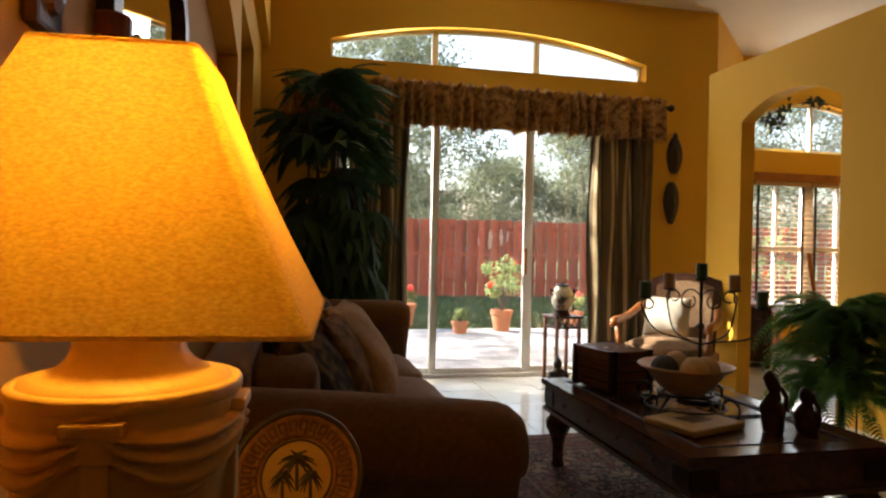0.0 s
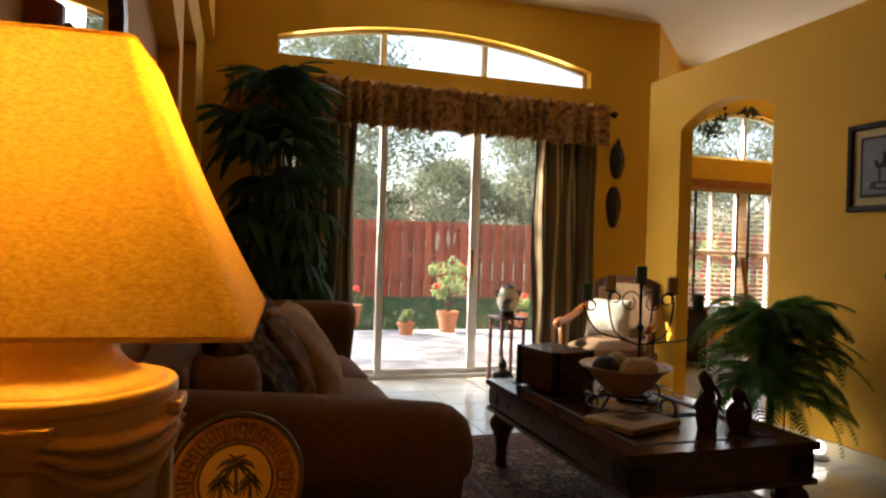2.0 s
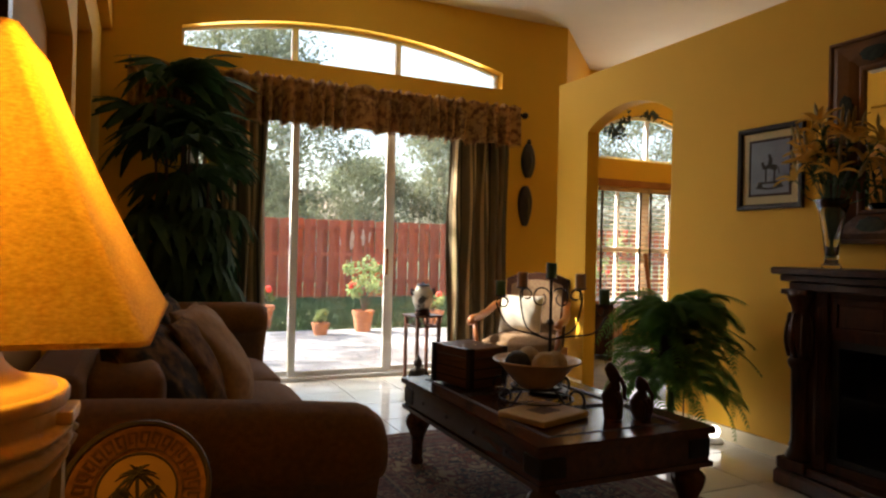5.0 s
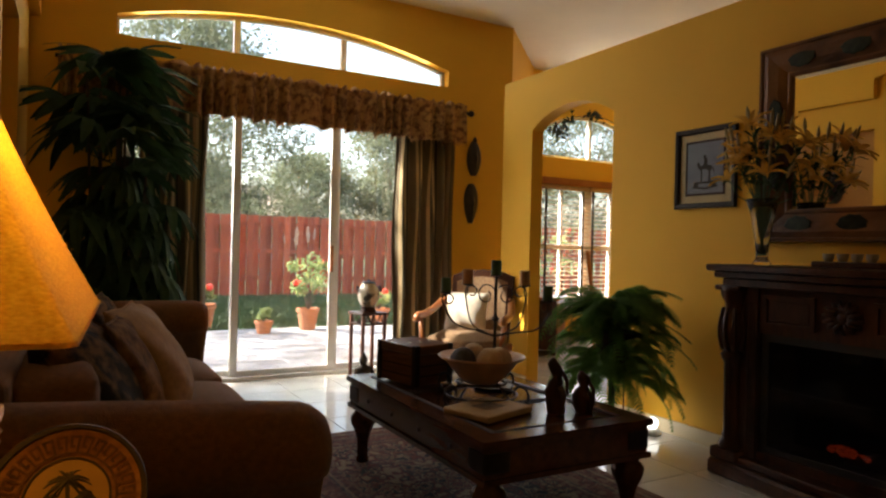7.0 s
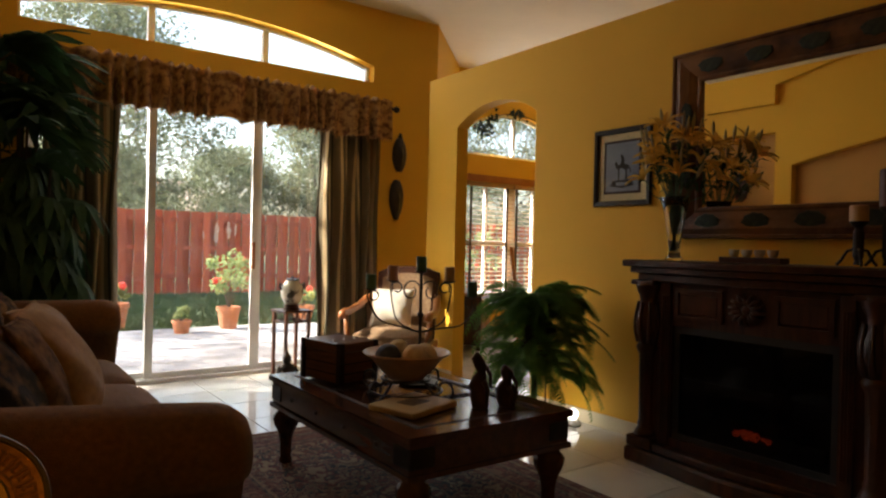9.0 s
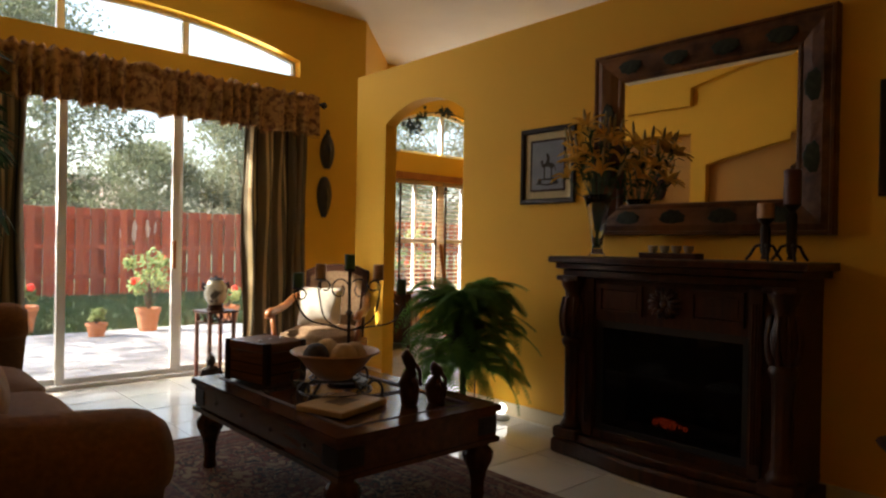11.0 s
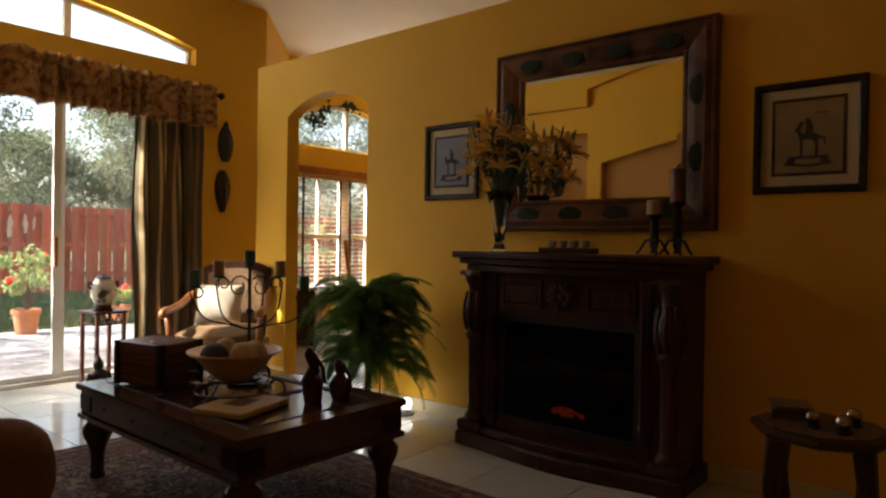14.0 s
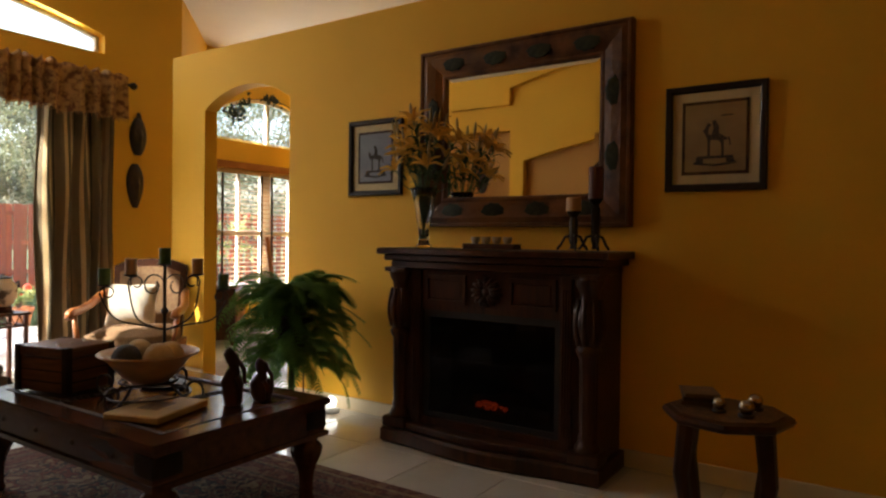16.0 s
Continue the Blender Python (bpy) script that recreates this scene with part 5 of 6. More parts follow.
def picture(yc, zc, w, h, art, label, toy):
    p = thing("framed_picture", label, "picture", pose(EAST - 0.002, yc, zc), "prints beside the mirror")
    part("frame", frame_profile(w, h, w - 0.034, h - 0.034, [(0, 0), (0, 0.02), (0.2, 0.026), (0.75, 0.024), (1, 0.014), (1, 0)]), PF, p)
    iw, ih = w - 0.034, h - 0.034
    part("backing", box(-0.006, -0.001, -iw, iw, -ih, ih), MATB, p, "cream picture mat")
    part("fillet", frame_profile(iw - 0.045, ih - 0.045, iw - 0.06, ih - 0.06, [(0, 0.0062), (0, 0.009), (1, 0.009), (1, 0.0062)]), WOOD_DARK, p)
    a, b = iw - 0.06, ih - 0.06
    part("print", box(-0.0075, -0.0062, -a, a, -b, b), art, p, "aged print")
    ink = bmesh.new()
    box(-0.0085, -0.0076, -a * 0.6, a * 0.6, -b * 0.62, -b * 0.54, 0, ink)
    for y in (-0.5, 0.5):
        c = lathe([(0.018, 0), (0.018, 0.001)], 16)
        join(ink, c, pose(-0.0076, a * y, -b * 0.68, 0, -90))
    body = [(a * -0.3, -b * 0.1), (a * -0.1, b * 0.02), (a * 0.2, 0.0), (a * 0.32, b * 0.2), (a * 0.18, b * 0.42)] if toy else [(-a * 0.35, -b * 0.05), (0, b * 0.05), (a * 0.3, 0), (a * 0.4, b * 0.22)]
    tube([(-0.0082, y, z) for y, z in body], 0.021, 6, 0.011, ink)
    # tail, mane and a little rider's post
    tube([(-0.0082, -a * 0.32, -b * 0.08), (-0.0082, -a * 0.46, -b * 0.02), (-0.0082, -a * 0.5, -b * 0.25)], 0.007, 5, 0.003, ink)
    tube([(-0.0082, a * 0.0, b * 0.05), (-0.0082, -a * 0.04, b * 0.3), (-0.0082, a * 0.05, b * 0.5)], 0.016, 6, 0.010, ink)
    tube([(-0.0082, -a * 0.7, -b * 0.74), (-0.0082, 0, -b * 0.82), (-0.0082, a * 0.7, -b * 0.74)], 0.006, 5, 0.006, ink)
    for v in ink.verts:
        v.co.x = max(-0.0098, min(-0.0076, v.co.x))
    for y in (-0.25, 0.2):
        box(-0.0085, -0.0076, a * y - 0.006, a * y + 0.006, -b * 0.55, -b * 0.05, 0, ink)
    if toy:
        box(-0.0085, -0.0076, -a * 0.6, -a * 0.2, b * 0.62, b * 0.66, 0, ink)
    part("drawing", ink, LINE, p, "dark line drawing of a wheeled toy animal")
    g = part("glazing", box(-0.0118, -0.0105, -iw, iw, -ih, ih), PGLASS, p)
    g.visible_shadow = False


picture(2.768, 1.709, 0.226, 0.251, ART1, "black framed grey toy print in a cream mat", False)
picture(0.652, 1.683, 0.233, 0.258, ART2, "black framed parchment toy print in a cream mat", True)

# ---- masks ----
def mask(w, h, m, label, ears):
    bm = bmesh.new()
    n, k = 24, 20
    rows = []
    for j in range(k + 1):
        v = j / k
        half = w / 2 * (math.sin(math.pi * min(1, 0.06 + 0.9 * v)) ** 0.6) * (0.72 + 0.42 * v) if not ears else w / 2 * math.sin(math.pi * (0.05 + 0.9 * v)) ** 0.55
        row = []
        for i in range(n + 1):
            u = 2 * i / n - 1
            d = 0.05 * math.sqrt(max(0, 1 - u * u)) * math.sin(math.pi * (0.08 + 0.84 * v)) ** 0.5
            d += 0.022 * math.exp(-(u / 0.14) ** 2) * math.exp(-((v - 0.48) / 0.13) ** 2)
            d -= 0.012 * sum(math.exp(-((u - e) / 0.16) ** 2 - ((v - 0.62) / 0.05) ** 2) for e in (-0.42, 0.42))
            d += 0.012 * math.exp(-(u / 0.3) ** 2 - ((v - 0.27) / 0.04) ** 2)
            row.append(bm.verts.new((u * half, -d - 0.004, v * h)))
        rows.append(row)
    for a, b in zip(rows, rows[1:]):
        for i in range(n):
            f = bm.faces.new((a[i], a[i + 1], b[i + 1], b[i]))
            f.smooth = True
    if ears:
        tube([(0, -0.01, h * 0.97), (0, -0.02, h * 1.05), (0, -0.015, h * 1.12)], 0.022, 10, 0.008, bm)
    o = part("carved_mask", bm, mat("mask_wood", (0.035, 0.02, 0.014), 0.4, (0.02, 0.012, 0.009), 14, 0.2) if "mask_wood" not in bpy.data.materials else bpy.data.materials["mask_wood"])
    o.modifiers.new("thickness", "SOLIDIFY").thickness = 0.008
    o.matrix_basis = m
    tagged(o, label, "mask", "carved wall masks")


mask(0.165, 0.34, pose(3.516, NORTH - 0.002, 1.91), "dark oval carved wooden mask hanging on the wall", True)
mask(0.175, 0.40, pose(3.49, NORTH - 0.002, 1.428), "dark tapering carved wooden mask hanging below another", False)

# ---- armchair ----
ch = thing("armchair", "honey wood armchair with a tan upholstered back and seat", "chair", pose(2.93, 4.72, 0, 0, 0, -46))
CH_UP = mat("tan_upholstery", (0.25, 0.15, 0.07), 0.9, (0.18, 0.10, 0.048), 40, 0.4, 200)
# the chair faces -y in its own frame
bk = panel([(-0.31, 0.30), (0.31, 0.30), (0.335, 0.93), (0.20, 0.975), (0, 0.99), (-0.20, 0.975), (-0.335, 0.93)], [[(-0.25, 0.40), (0.25, 0.40), (0.27, 0.88), (0.15, 0.915), (0, 0.925), (-0.15, 0.915), (-0.27, 0.88)]], lambda u, v: (u * 0.84 + 0.02, 0.24 + 0.22 * (v - 0.3) ** 1.3, v), (0, 0.045, 0))
bmesh.ops.bevel(bk, geom=list(bk.edges), offset=0.004, segments=1, affect="EDGES")
part("back_frame", bk, WOOD_DARK, ch)
part("back_pad", panel([(-0.255, 0.40), (0.255, 0.40), (0.275, 0.88), (0.15, 0.918), (0, 0.928), (-0.15, 0.918), (-0.275, 0.88)], [], lambda u, v: (u * 0.84 + 0.02, 0.235 + 0.22 * (v - 0.3) ** 1.3, v), (0, 0.04, 0)), CH_UP, ch)
part("seat", cushion(-0.31, 0.31, -0.33, 0.25, 0.34, 0.46, 0.03), CH_UP, ch, smooth=True)
part("seat_frame", box(-0.32, 0.32, -0.34, 0.27, 0.29, 0.36, 0.012), WOOD_ORANGE, ch)
for s in (-1, 1):
    arm = bmesh.new()
    pts = [(s * 0.275 + 0.02, 0.34, 0.72), (s * 0.315, 0.20, 0.70), (s * 0.345, 0.05, 0.64), (s * 0.36, -0.15, 0.615), (s * 0.36, -0.27, 0.62), (s * 0.355, -0.335, 0.61), (s * 0.35, -0.35, 0.58)]
    part("armrest", tube(pts, 0.032, 10, 0.03, arm), WOOD_ORANGE, ch, "glossy honey wood armrest", smooth=True)
    part("arm_post", tube([(s * 0.31, -0.30, 0.33), (s * 0.335, -0.26, 0.46), (s * 0.355, -0.25, 0.61)], 0.022, 10, 0.02), WOOD_ORANGE, ch, smooth=True)
    part("leg", tube([(s * 0.29, -0.31, 0.30), (s * 0.30, -0.32, 0.15), (s * 0.29, -0.33, 0.0)], 0.027, 10, 0.02), WOOD_ORANGE, ch)
    part("leg", tube([(s * 0.28, 0.25, 0.30), (s * 0.28, 0.29, 0.15), (s * 0.28, 0.34, 0.0)], 0.025, 10, 0.02), WOOD_ORANGE, ch)
cp = scatter(PILLOW_CREAM, 0.36, 0.33, 0.15, pose(2.93, 4.72, 0.47, 0, 0, -46) @ pose(-0.07, 0.10, 0, -16, 0, 0) @ pose(0, 0, 0, 0, 0, -90), "cream plush pillow standing on the armchair seat", "chair pillow")

# ---- plant stand with porcelain jar, seated figure ----
STAND_WOOD = mat("red_brown_wood", (0.16, 0.05, 0.022), 0.4, (0.1, 0.03, 0.014), 8, stretch=(6, 6, 1))
st = thing("plant_stand", "tall dark wooden fretwork stand beside the glass door", "stand", pose(2.237, 5.27, 0, 0, 0, 6))
part("top", box(-0.13, 0.13, -0.13, 0.13, 0.585, 0.605, 0.004), WOOD_DARK, st)
for x in (-0.105, 0.105):
    for y in (-0.105, 0.105):
        part("leg", box(x - 0.013, x + 0.013, y - 0.013, y + 0.013, 0, 0.585, 0.003), STAND_WOOD, st)
for y in (-0.105, 0.105):
    part("stretcher", box(-0.092, 0.092, y - 0.008, y + 0.008, 0.50, 0.515), WOOD_DARK, st)
    for x0 in (-0.06, 0.0, 0.06):
        part("fret", join(tube([(x0 - 0.028, y, 0.515), (x0, y, 0.585)], 0.005, 5), tube([(x0 + 0.028, y, 0.515), (x0, y, 0.585)], 0.005, 5)), WOOD_DARK, st)
for x in (-0.105, 0.105):
    part("stretcher", box(x - 0.008, x + 0.008, -0.092, 0.092, 0.50, 0.515), WOOD_DARK, st)
jar = thing("porcelain_jar", "cream porcelain jar with dark painting and handles on the tall stand", "jar", pose(2.237, 5.27, 0.605))
PORC = mat("painted_porcelain", (0.72, 0.66, 0.52), 0.2, (0.55, 0.50, 0.38), 9, wear=0.0)
PORC.node_tree.nodes["Color Ramp"].color_ramp.elements[0].color = (0.10, 0.09, 0.07, 1)
PORC.node_tree.nodes["Color Ramp"].color_ramp.elements[0].position = 0.38
PORC.node_tree.nodes["Color Ramp"].color_ramp.elements[1].position = 0.44
part("lid", lathe([(0.055, 0.246), (0.06, 0.25), (0.045, 0.262), (0.014, 0.268), (0.014, 0.278), (0.003, 0.283)], 24), IRON, jar, "dark domed lid")
part("body", lathe([(0.05, 0.045), (0.07, 0.065), (0.089, 0.11), (0.093, 0.16), (0.086, 0.20), (0.066, 0.225), (0.056, 0.236), (0.062, 0.246), (0.05, 0.247), (0.048, 0.235)], 32), PORC, jar, smooth=True)
part("base", lathe([(0.07, 0), (0.075, 0.01), (0.06, 0.02), (0.06, 0.035), (0.07, 0.045)], 24), WOOD_DARK, jar)
for s in (-1, 1):
    part("handle", tube([(s * 0.083, 0, 0.205), (s * 0.11, 0, 0.222), (s * 0.112, 0, 0.195), (s * 0.09, 0, 0.17)], 0.011, 8), IRON, jar)
sf = bmesh.new()
join(sf, lathe([(0.09, 0.0), (0.095, 0.02), (0.09, 0.035), (0.10, 0.045), (0.10, 0.07), (0.07, 0.09), (0.055, 0.12), (0.068, 0.17), (0.062, 0.19), (0.025, 0.205), (0.035, 0.225), (0.037, 0.25), (0.025, 0.275), (0.014, 0.285), (0.012, 0.30), (0.003, 0.31)], 24, squash=0.72))
for s in (-1, 1):
    tube([(s * 0.06, 0, 0.175), (s * 0.082, -0.02, 0.13), (s * 0.05, -0.06, 0.09)], 0.018, 8, 0.014, sf)
o = part("seated_statue", sf, IRON, smooth=True)
o.location = (2.085, 4.98, 0)
tagged(o, "small dark seated statue on the floor by the door", "statue")

# ---- fern on a stand, with an uplight behind it ----
FX, FY = 2.93, 3.03
fs = thing("plant_pedestal", "dark iron plant pedestal standing on the tiles", "plant stand", pose(FX, FY, 0))
part("post", lathe([(0.03, 0.03), (0.02, 0.05), (0.02, 0.42), (0.035, 0.445)], 14), IRON, fs)
part("base", lathe([(0.15, 0), (0.15, 0.012), (0.05, 0.03), (0.03, 0.035)], 24), IRON, fs)
part("plate", lathe([(0.03, 0.44), (0.12, 0.445), (0.12, 0.46)], 24), IRON, fs)
fern = thing("fern", "lush green boston fern in a dark pot on a pedestal", "plant", pose(FX, FY, 0.46))
TERRA = mat("terracotta", (0.42, 0.17, 0.08), 0.85, (0.34, 0.13, 0.06), 14, 0.2, wear=0.3)
part("pot", lathe([(0.085, 0), (0.12, 0.19), (0.135, 0.19), (0.137, 0.225), (0.12, 0.225), (0.11, 0.2), (0.004, 0.19)], 28), IRON, fern)
FERN = translucent("fern_green", (0.10, 0.23, 0.033), (0.045, 0.115, 0.016), 9, 0.36, 0.1)
rng = random.Random(5)


def frond(length, droop, curl):
    """A frond along +x: an arching rib with paired, tapering leaflets."""
    bm = bmesh.new()

    def rib(s):
        return Vector((length * math.sin(1.25 * s), 0.04 * curl * s * s, length * (0.55 * s - droop * s * s)))
    tube([rib(i / 7) for i in range(8)], 0.0024, 3, 0.0008, bm)
    n = 26
    for i in range(2, n):
        s = i / n
        p, d = rib(s), (rib(min(1, s + 0.02)) - rib(s - 0.02)).normalized()
        side = d.cross(Vector((0, 0, 1))).normalized()
        l = 0.055 * math.sin(math.pi * (0.14 + 0.83 * s)) ** 0.7
        for g in (-1, 1):
            t = p + side * g * l + d * 0.016 - Vector((0, 0, 0.014))
            mid = p.lerp(t, 0.45) + Vector((0, 0, 0.005))
            w = d * 0.0058
            a, b, c, e = bm.verts.new(p - w * 0.7), bm.verts.new(p + w * 0.7), bm.verts.new(mid + w), bm.verts.new(mid - w)
            bm.faces.new((a, b, c, e))
            bm.faces.new((e, c, bm.verts.new(t)))
    return bm


fms = [part("frond", frond(l, dr, cu), FERN, fern) for l, dr, cu in ((0.30, 0.75, 1), (0.29, 0.95, -4), (0.32, 1.1, 4), (0.25, 0.6, -3), (0.31, 1.3, 3))]
for o in fms:
    o.matrix_basis = pose(0, 0, 0.2, 0, rng.uniform(-20, 5), rng.uniform(0, 360))
for k in range(285):
    o = new("frond", fms[rng.choice((0, 0, 1, 1, 2, 2, 3, 4))].data)
    o.parent = fern
    if k % 8 < 3:
        # lower tier, hanging over the pot's rim
        z, tip, rad, sc = rng.uniform(-0.06, 0.20), rng.uniform(-18, 34), rng.uniform(0.08, 0.14), rng.uniform(0.6, 1.15)
    else:
        # upper tier, a loose dome of arching fronds
        z, tip, rad, sc = rng.uniform(0.24, 0.43), rng.uniform(-36, 16), rng.uniform(0.0, 0.09), rng.uniform(0.5, 1.15)
    a = k * 137.5 + rng.uniform(-12, 12)
    o.matrix_basis = pose(rad * math.cos(radians(a)), rad * math.sin(radians(a)), z, rng.uniform(-30, 30), tip, a) @ Matrix.Diagonal((sc, sc, sc, 1))
part("crown", lathe([(0.05, 0.18), (0.035, 0.26), (0.028, 0.34), (0.018, 0.42), (0.003, 0.44)], 10), IRON, fern, "dark fibrous crown")
up = thing("floor_lamp", "small lit white globe lamp on the floor behind the fern", "lamp", pose(3.30, 3.04, 0))
upm = bpy.data.materials.new("lit_diffuser")
upm.use_nodes = True
upm.node_tree.nodes["Principled BSDF"].inputs["Emission Color"].default_value = (1, 0.95, 0.85, 1)
upm.node_tree.nodes["Principled BSDF"].inputs["Emission Strength"].default_value = 0.9
part("base", lathe([(0.055, 0), (0.06, 0.01), (0.045, 0.03), (0.03, 0.04)], 24), WHITE, up)
gl = bmesh.new()
bmesh.ops.create_uvsphere(gl, u_segments=24, v_segments=14, radius=0.038)
gl = part("globe", moved(gl, pose(0, 0, 0.072)), upm, up, "glowing white globe", smooth=True)
gl.visible_shadow = False
ul = new("globe_light", bpy.data.lights.new("globe_light", "POINT"))
ul.data.energy, ul.data.color, ul.data.shadow_soft_size = 0.10, (1, 0.93, 0.8), 0.045
ul.location = (3.30, 3.04, 0.075)

stk = thing("candle_stake", "slender iron candle stake with a small dish behind the fern", "candle holder", pose(3.22, 3.22, 0))
part("base", lathe([(0.07, 0), (0.07, 0.006), (0.012, 0.014)], 20), IRON, stk)
part("rod", tube([(0, 0, 0.01), (0, 0, 0.90)], 0.005, 8), IRON, stk)
part("dish", lathe([(0.006, 0.89), (0.03, 0.90), (0.034, 0.912), (0.028, 0.91), (0.004, 0.902)], 18), IRON, stk)

# ---- octagonal side table ----
ot = thing("octagonal_table", "dark octagonal inlaid side table standing by the wall", "side table", pose(2.49, 0.415, 0.035, 0, 0, 8))
part("tabletop", lathe([(0.19, 0.515), (0.21, 0.522), (0.217, 0.535), (0.21, 0.548), (0.17, 0.55)], 8), WOOD_DARK, ot)
INLAY = mat("carved_inlay", (0.17, 0.09, 0.04), 0.5, (0.04, 0.02, 0.012), 35, 0.5, 70)
part("inlay", lathe([(0.185, 0.5505), (0.185, 0.554)], 8), INLAY, ot, "carved brown inlay")
for k in range(4):
    a = radians(45 + 90 * k)
    lg = tube([(0.17 * math.cos(a), 0.17 * math.sin(a), 0.515), (0.19 * math.cos(a), 0.19 * math.sin(a), 0.35), (0.15 * math.cos(a), 0.15 * math.sin(a), 0.15), (0.19 * math.cos(a), 0.19 * math.sin(a), -0.035)], 0.032, 8, 0.02)
    part("leg", lg, WOOD_DARK, ot)
for k, (w, cc) in enumerate(((0.075, (0.10, 0.06, 0.03)), (0.07, (0.05, 0.03, 0.02)), (0.072, (0.16, 0.10, 0.05)))):
    o = part("book", box(-w, w, -0.06, 0.06, 0, 0.014, 0.002), mat("book_cover", cc, 0.5))
    o.matrix_basis = pose(2.55, 0.52, 0.5895 + 0.0143 * k, 0, 0, 12 + 5 * k)
    tagged(o, "small dark book stacked on the octagonal table", "book", "stacked books")
SILVER = mat("worn_silver", (0.5, 0.42, 0.32), 0.25, metal=1.0)
for x, y, r in ((2.43, 0.43, 0.022), (2.41, 0.34, 0.025), (2.53, 0.33, 0.025)):
    b4 = thing("silver_ball", "small polished metal ball on the octagonal table", "ornament", pose(x, y, 0.589), "ornaments on the octagonal table")
    bb = bmesh.new()
    bmesh.ops.create_uvsphere(bb, u_segments=20, v_segments=12, radius=r)
    part("ball", moved(bb, pose(0, 0, r + 0.01)), SILVER, b4, smooth=True)
    part("ring", tube([(0.8 * r * math.cos(i * math.pi / 10), 0.8 * r * math.sin(i * math.pi / 10), 0.007) for i in range(21)], 0.007, 8), IRON, b4)

# ---- dining room: chair and window greenery ----
dc = thing("dining_chair", "reddish wooden dining chair standing by the window", "chair", pose(5.55, 5.77, 0, 0, 0, 47.5))
for s in (-1, 1):
    part("back_post", tube([(s * 0.2, 0.2, 0), (s * 0.2, 0.2, 0.45), (s * 0.205, 0.25, 0.8), (s * 0.21, 0.30, 1.18)], 0.022, 8, 0.02), WOOD_ORANGE, dc)
    part("leg", tube([(s * 0.2, -0.2, 0), (s * 0.2, -0.2, 0.43)], 0.02, 8), WOOD_ORANGE, dc)
part("seat", cushion(-0.23, 0.23, -0.23, 0.22, 0.42, 0.49, 0.02), WOOD_DARK, dc)
for z in (0.66, 0.84, 1.02):
    part("back_slat", box(-0.2, 0.2, 0.2 + (z - 0.45) * 0.15, 0.22 + (z - 0.45) * 0.15, z, z + 0.05, 0.004), WOOD_ORANGE, dc)
sb2 = thing("side_cabinet", "low dark wooden cabinet under the dining window", "cabinet", pose(4.75, 6.05, 0, 0, 0, 40))
part("body", box(-0.25, 0.25, -0.2, 0.2, 0.06, 0.62, 0.01), WOOD_DARK, sb2)
part("top", box(-0.28, 0.28, -0.23, 0.23, 0.62, 0.65, 0.008), WOOD_ORANGE, sb2)
for sx in (-0.125, 0.125):
    d = part("door", box(sx - 0.11, sx + 0.11, -0.215, -0.2, 0.1, 0.58, 0.005), WOOD_ORANGE, sb2)
    part("knob", moved(lathe([(0.006, 0), (0.012, 0.012), (0.004, 0.02)], 10), pose(sx * 0.2, -0.215, 0.36, 90)), IRON, d)
for sx in (-0.22, 0.22):
    for sy in (-0.17, 0.17):
        part("foot", lathe([(0.02, 0), (0.028, 0.03), (0.024, 0.06)], 10, sx, sy), WOOD_DARK, sb2)
gar = thing("greenery_garland", "dark leafy garland draped over the arched transom", "garland", pose(0, DINE - 0.04, 0))
gb2 = bmesh.new()
rng = random.Random(12)
for k in range(170):
    s = rng.gauss(0.13, 0.06) if k % 3 else rng.gauss(0.47, 0.05)
    s = min(0.98, max(0.02, s))
    u = 5.3 + 1.6 * s
    zt = 3.0 - 0.28 * (2 * s - 1) ** 2
    p = Vector((u, rng.uniform(-0.06, 0.03), zt + rng.gauss(0.0, 0.035) - (0.10 if abs(s - 0.12) < 0.07 else 0) * rng.random() * 2))
    d = Vector((rng.gauss(0, 1), rng.gauss(0, 0.5), rng.gauss(-0.3, 1))).normalized() * rng.uniform(0.04, 0.08)
    sd = d.cross(Vector((0.2, 1, 0.1))).normalized() * 0.018
    q = [gb2.verts.new(c) for c in (p, p + d * 0.5 + sd, p + d, p + d * 0.5 - sd)]
    gb2.faces.new(q)
part("foliage", gb2, mat("dark_garland_leaf", (0.02, 0.03, 0.012), 0.7, (0.012, 0.018, 0.008), 20), gar)
part("vine", tube([(5.3 + 1.6 * i / 20, 0.02, 3.0 - 0.28 * (i / 10 - 1) ** 2) for i in range(21)], 0.006, 6), WOOD_DARK, gar)

# ---- palm in the corner ----
palm = thing("palm_plant", "tall potted lady palm with dark fan leaves in the corner", "plant", pose(0.25, 5.10, 0))
part("pot", lathe([(0.15, 0), (0.2, 0.3), (0.22, 0.31), (0.22, 0.35), (0.2, 0.35), (0.18, 0.31), (0.004, 0.3)], 28), WOOD_DARK, palm)
PALM = translucent("dark_palm_green", (0.036, 0.085, 0.026), (0.02, 0.05, 0.016), 12, 0.22, 0.1)
CANE = mat("brown_cane", (0.10, 0.07, 0.04), 0.8, (0.06, 0.04, 0.025), 30, 0.4)
rng = random.Random(33)


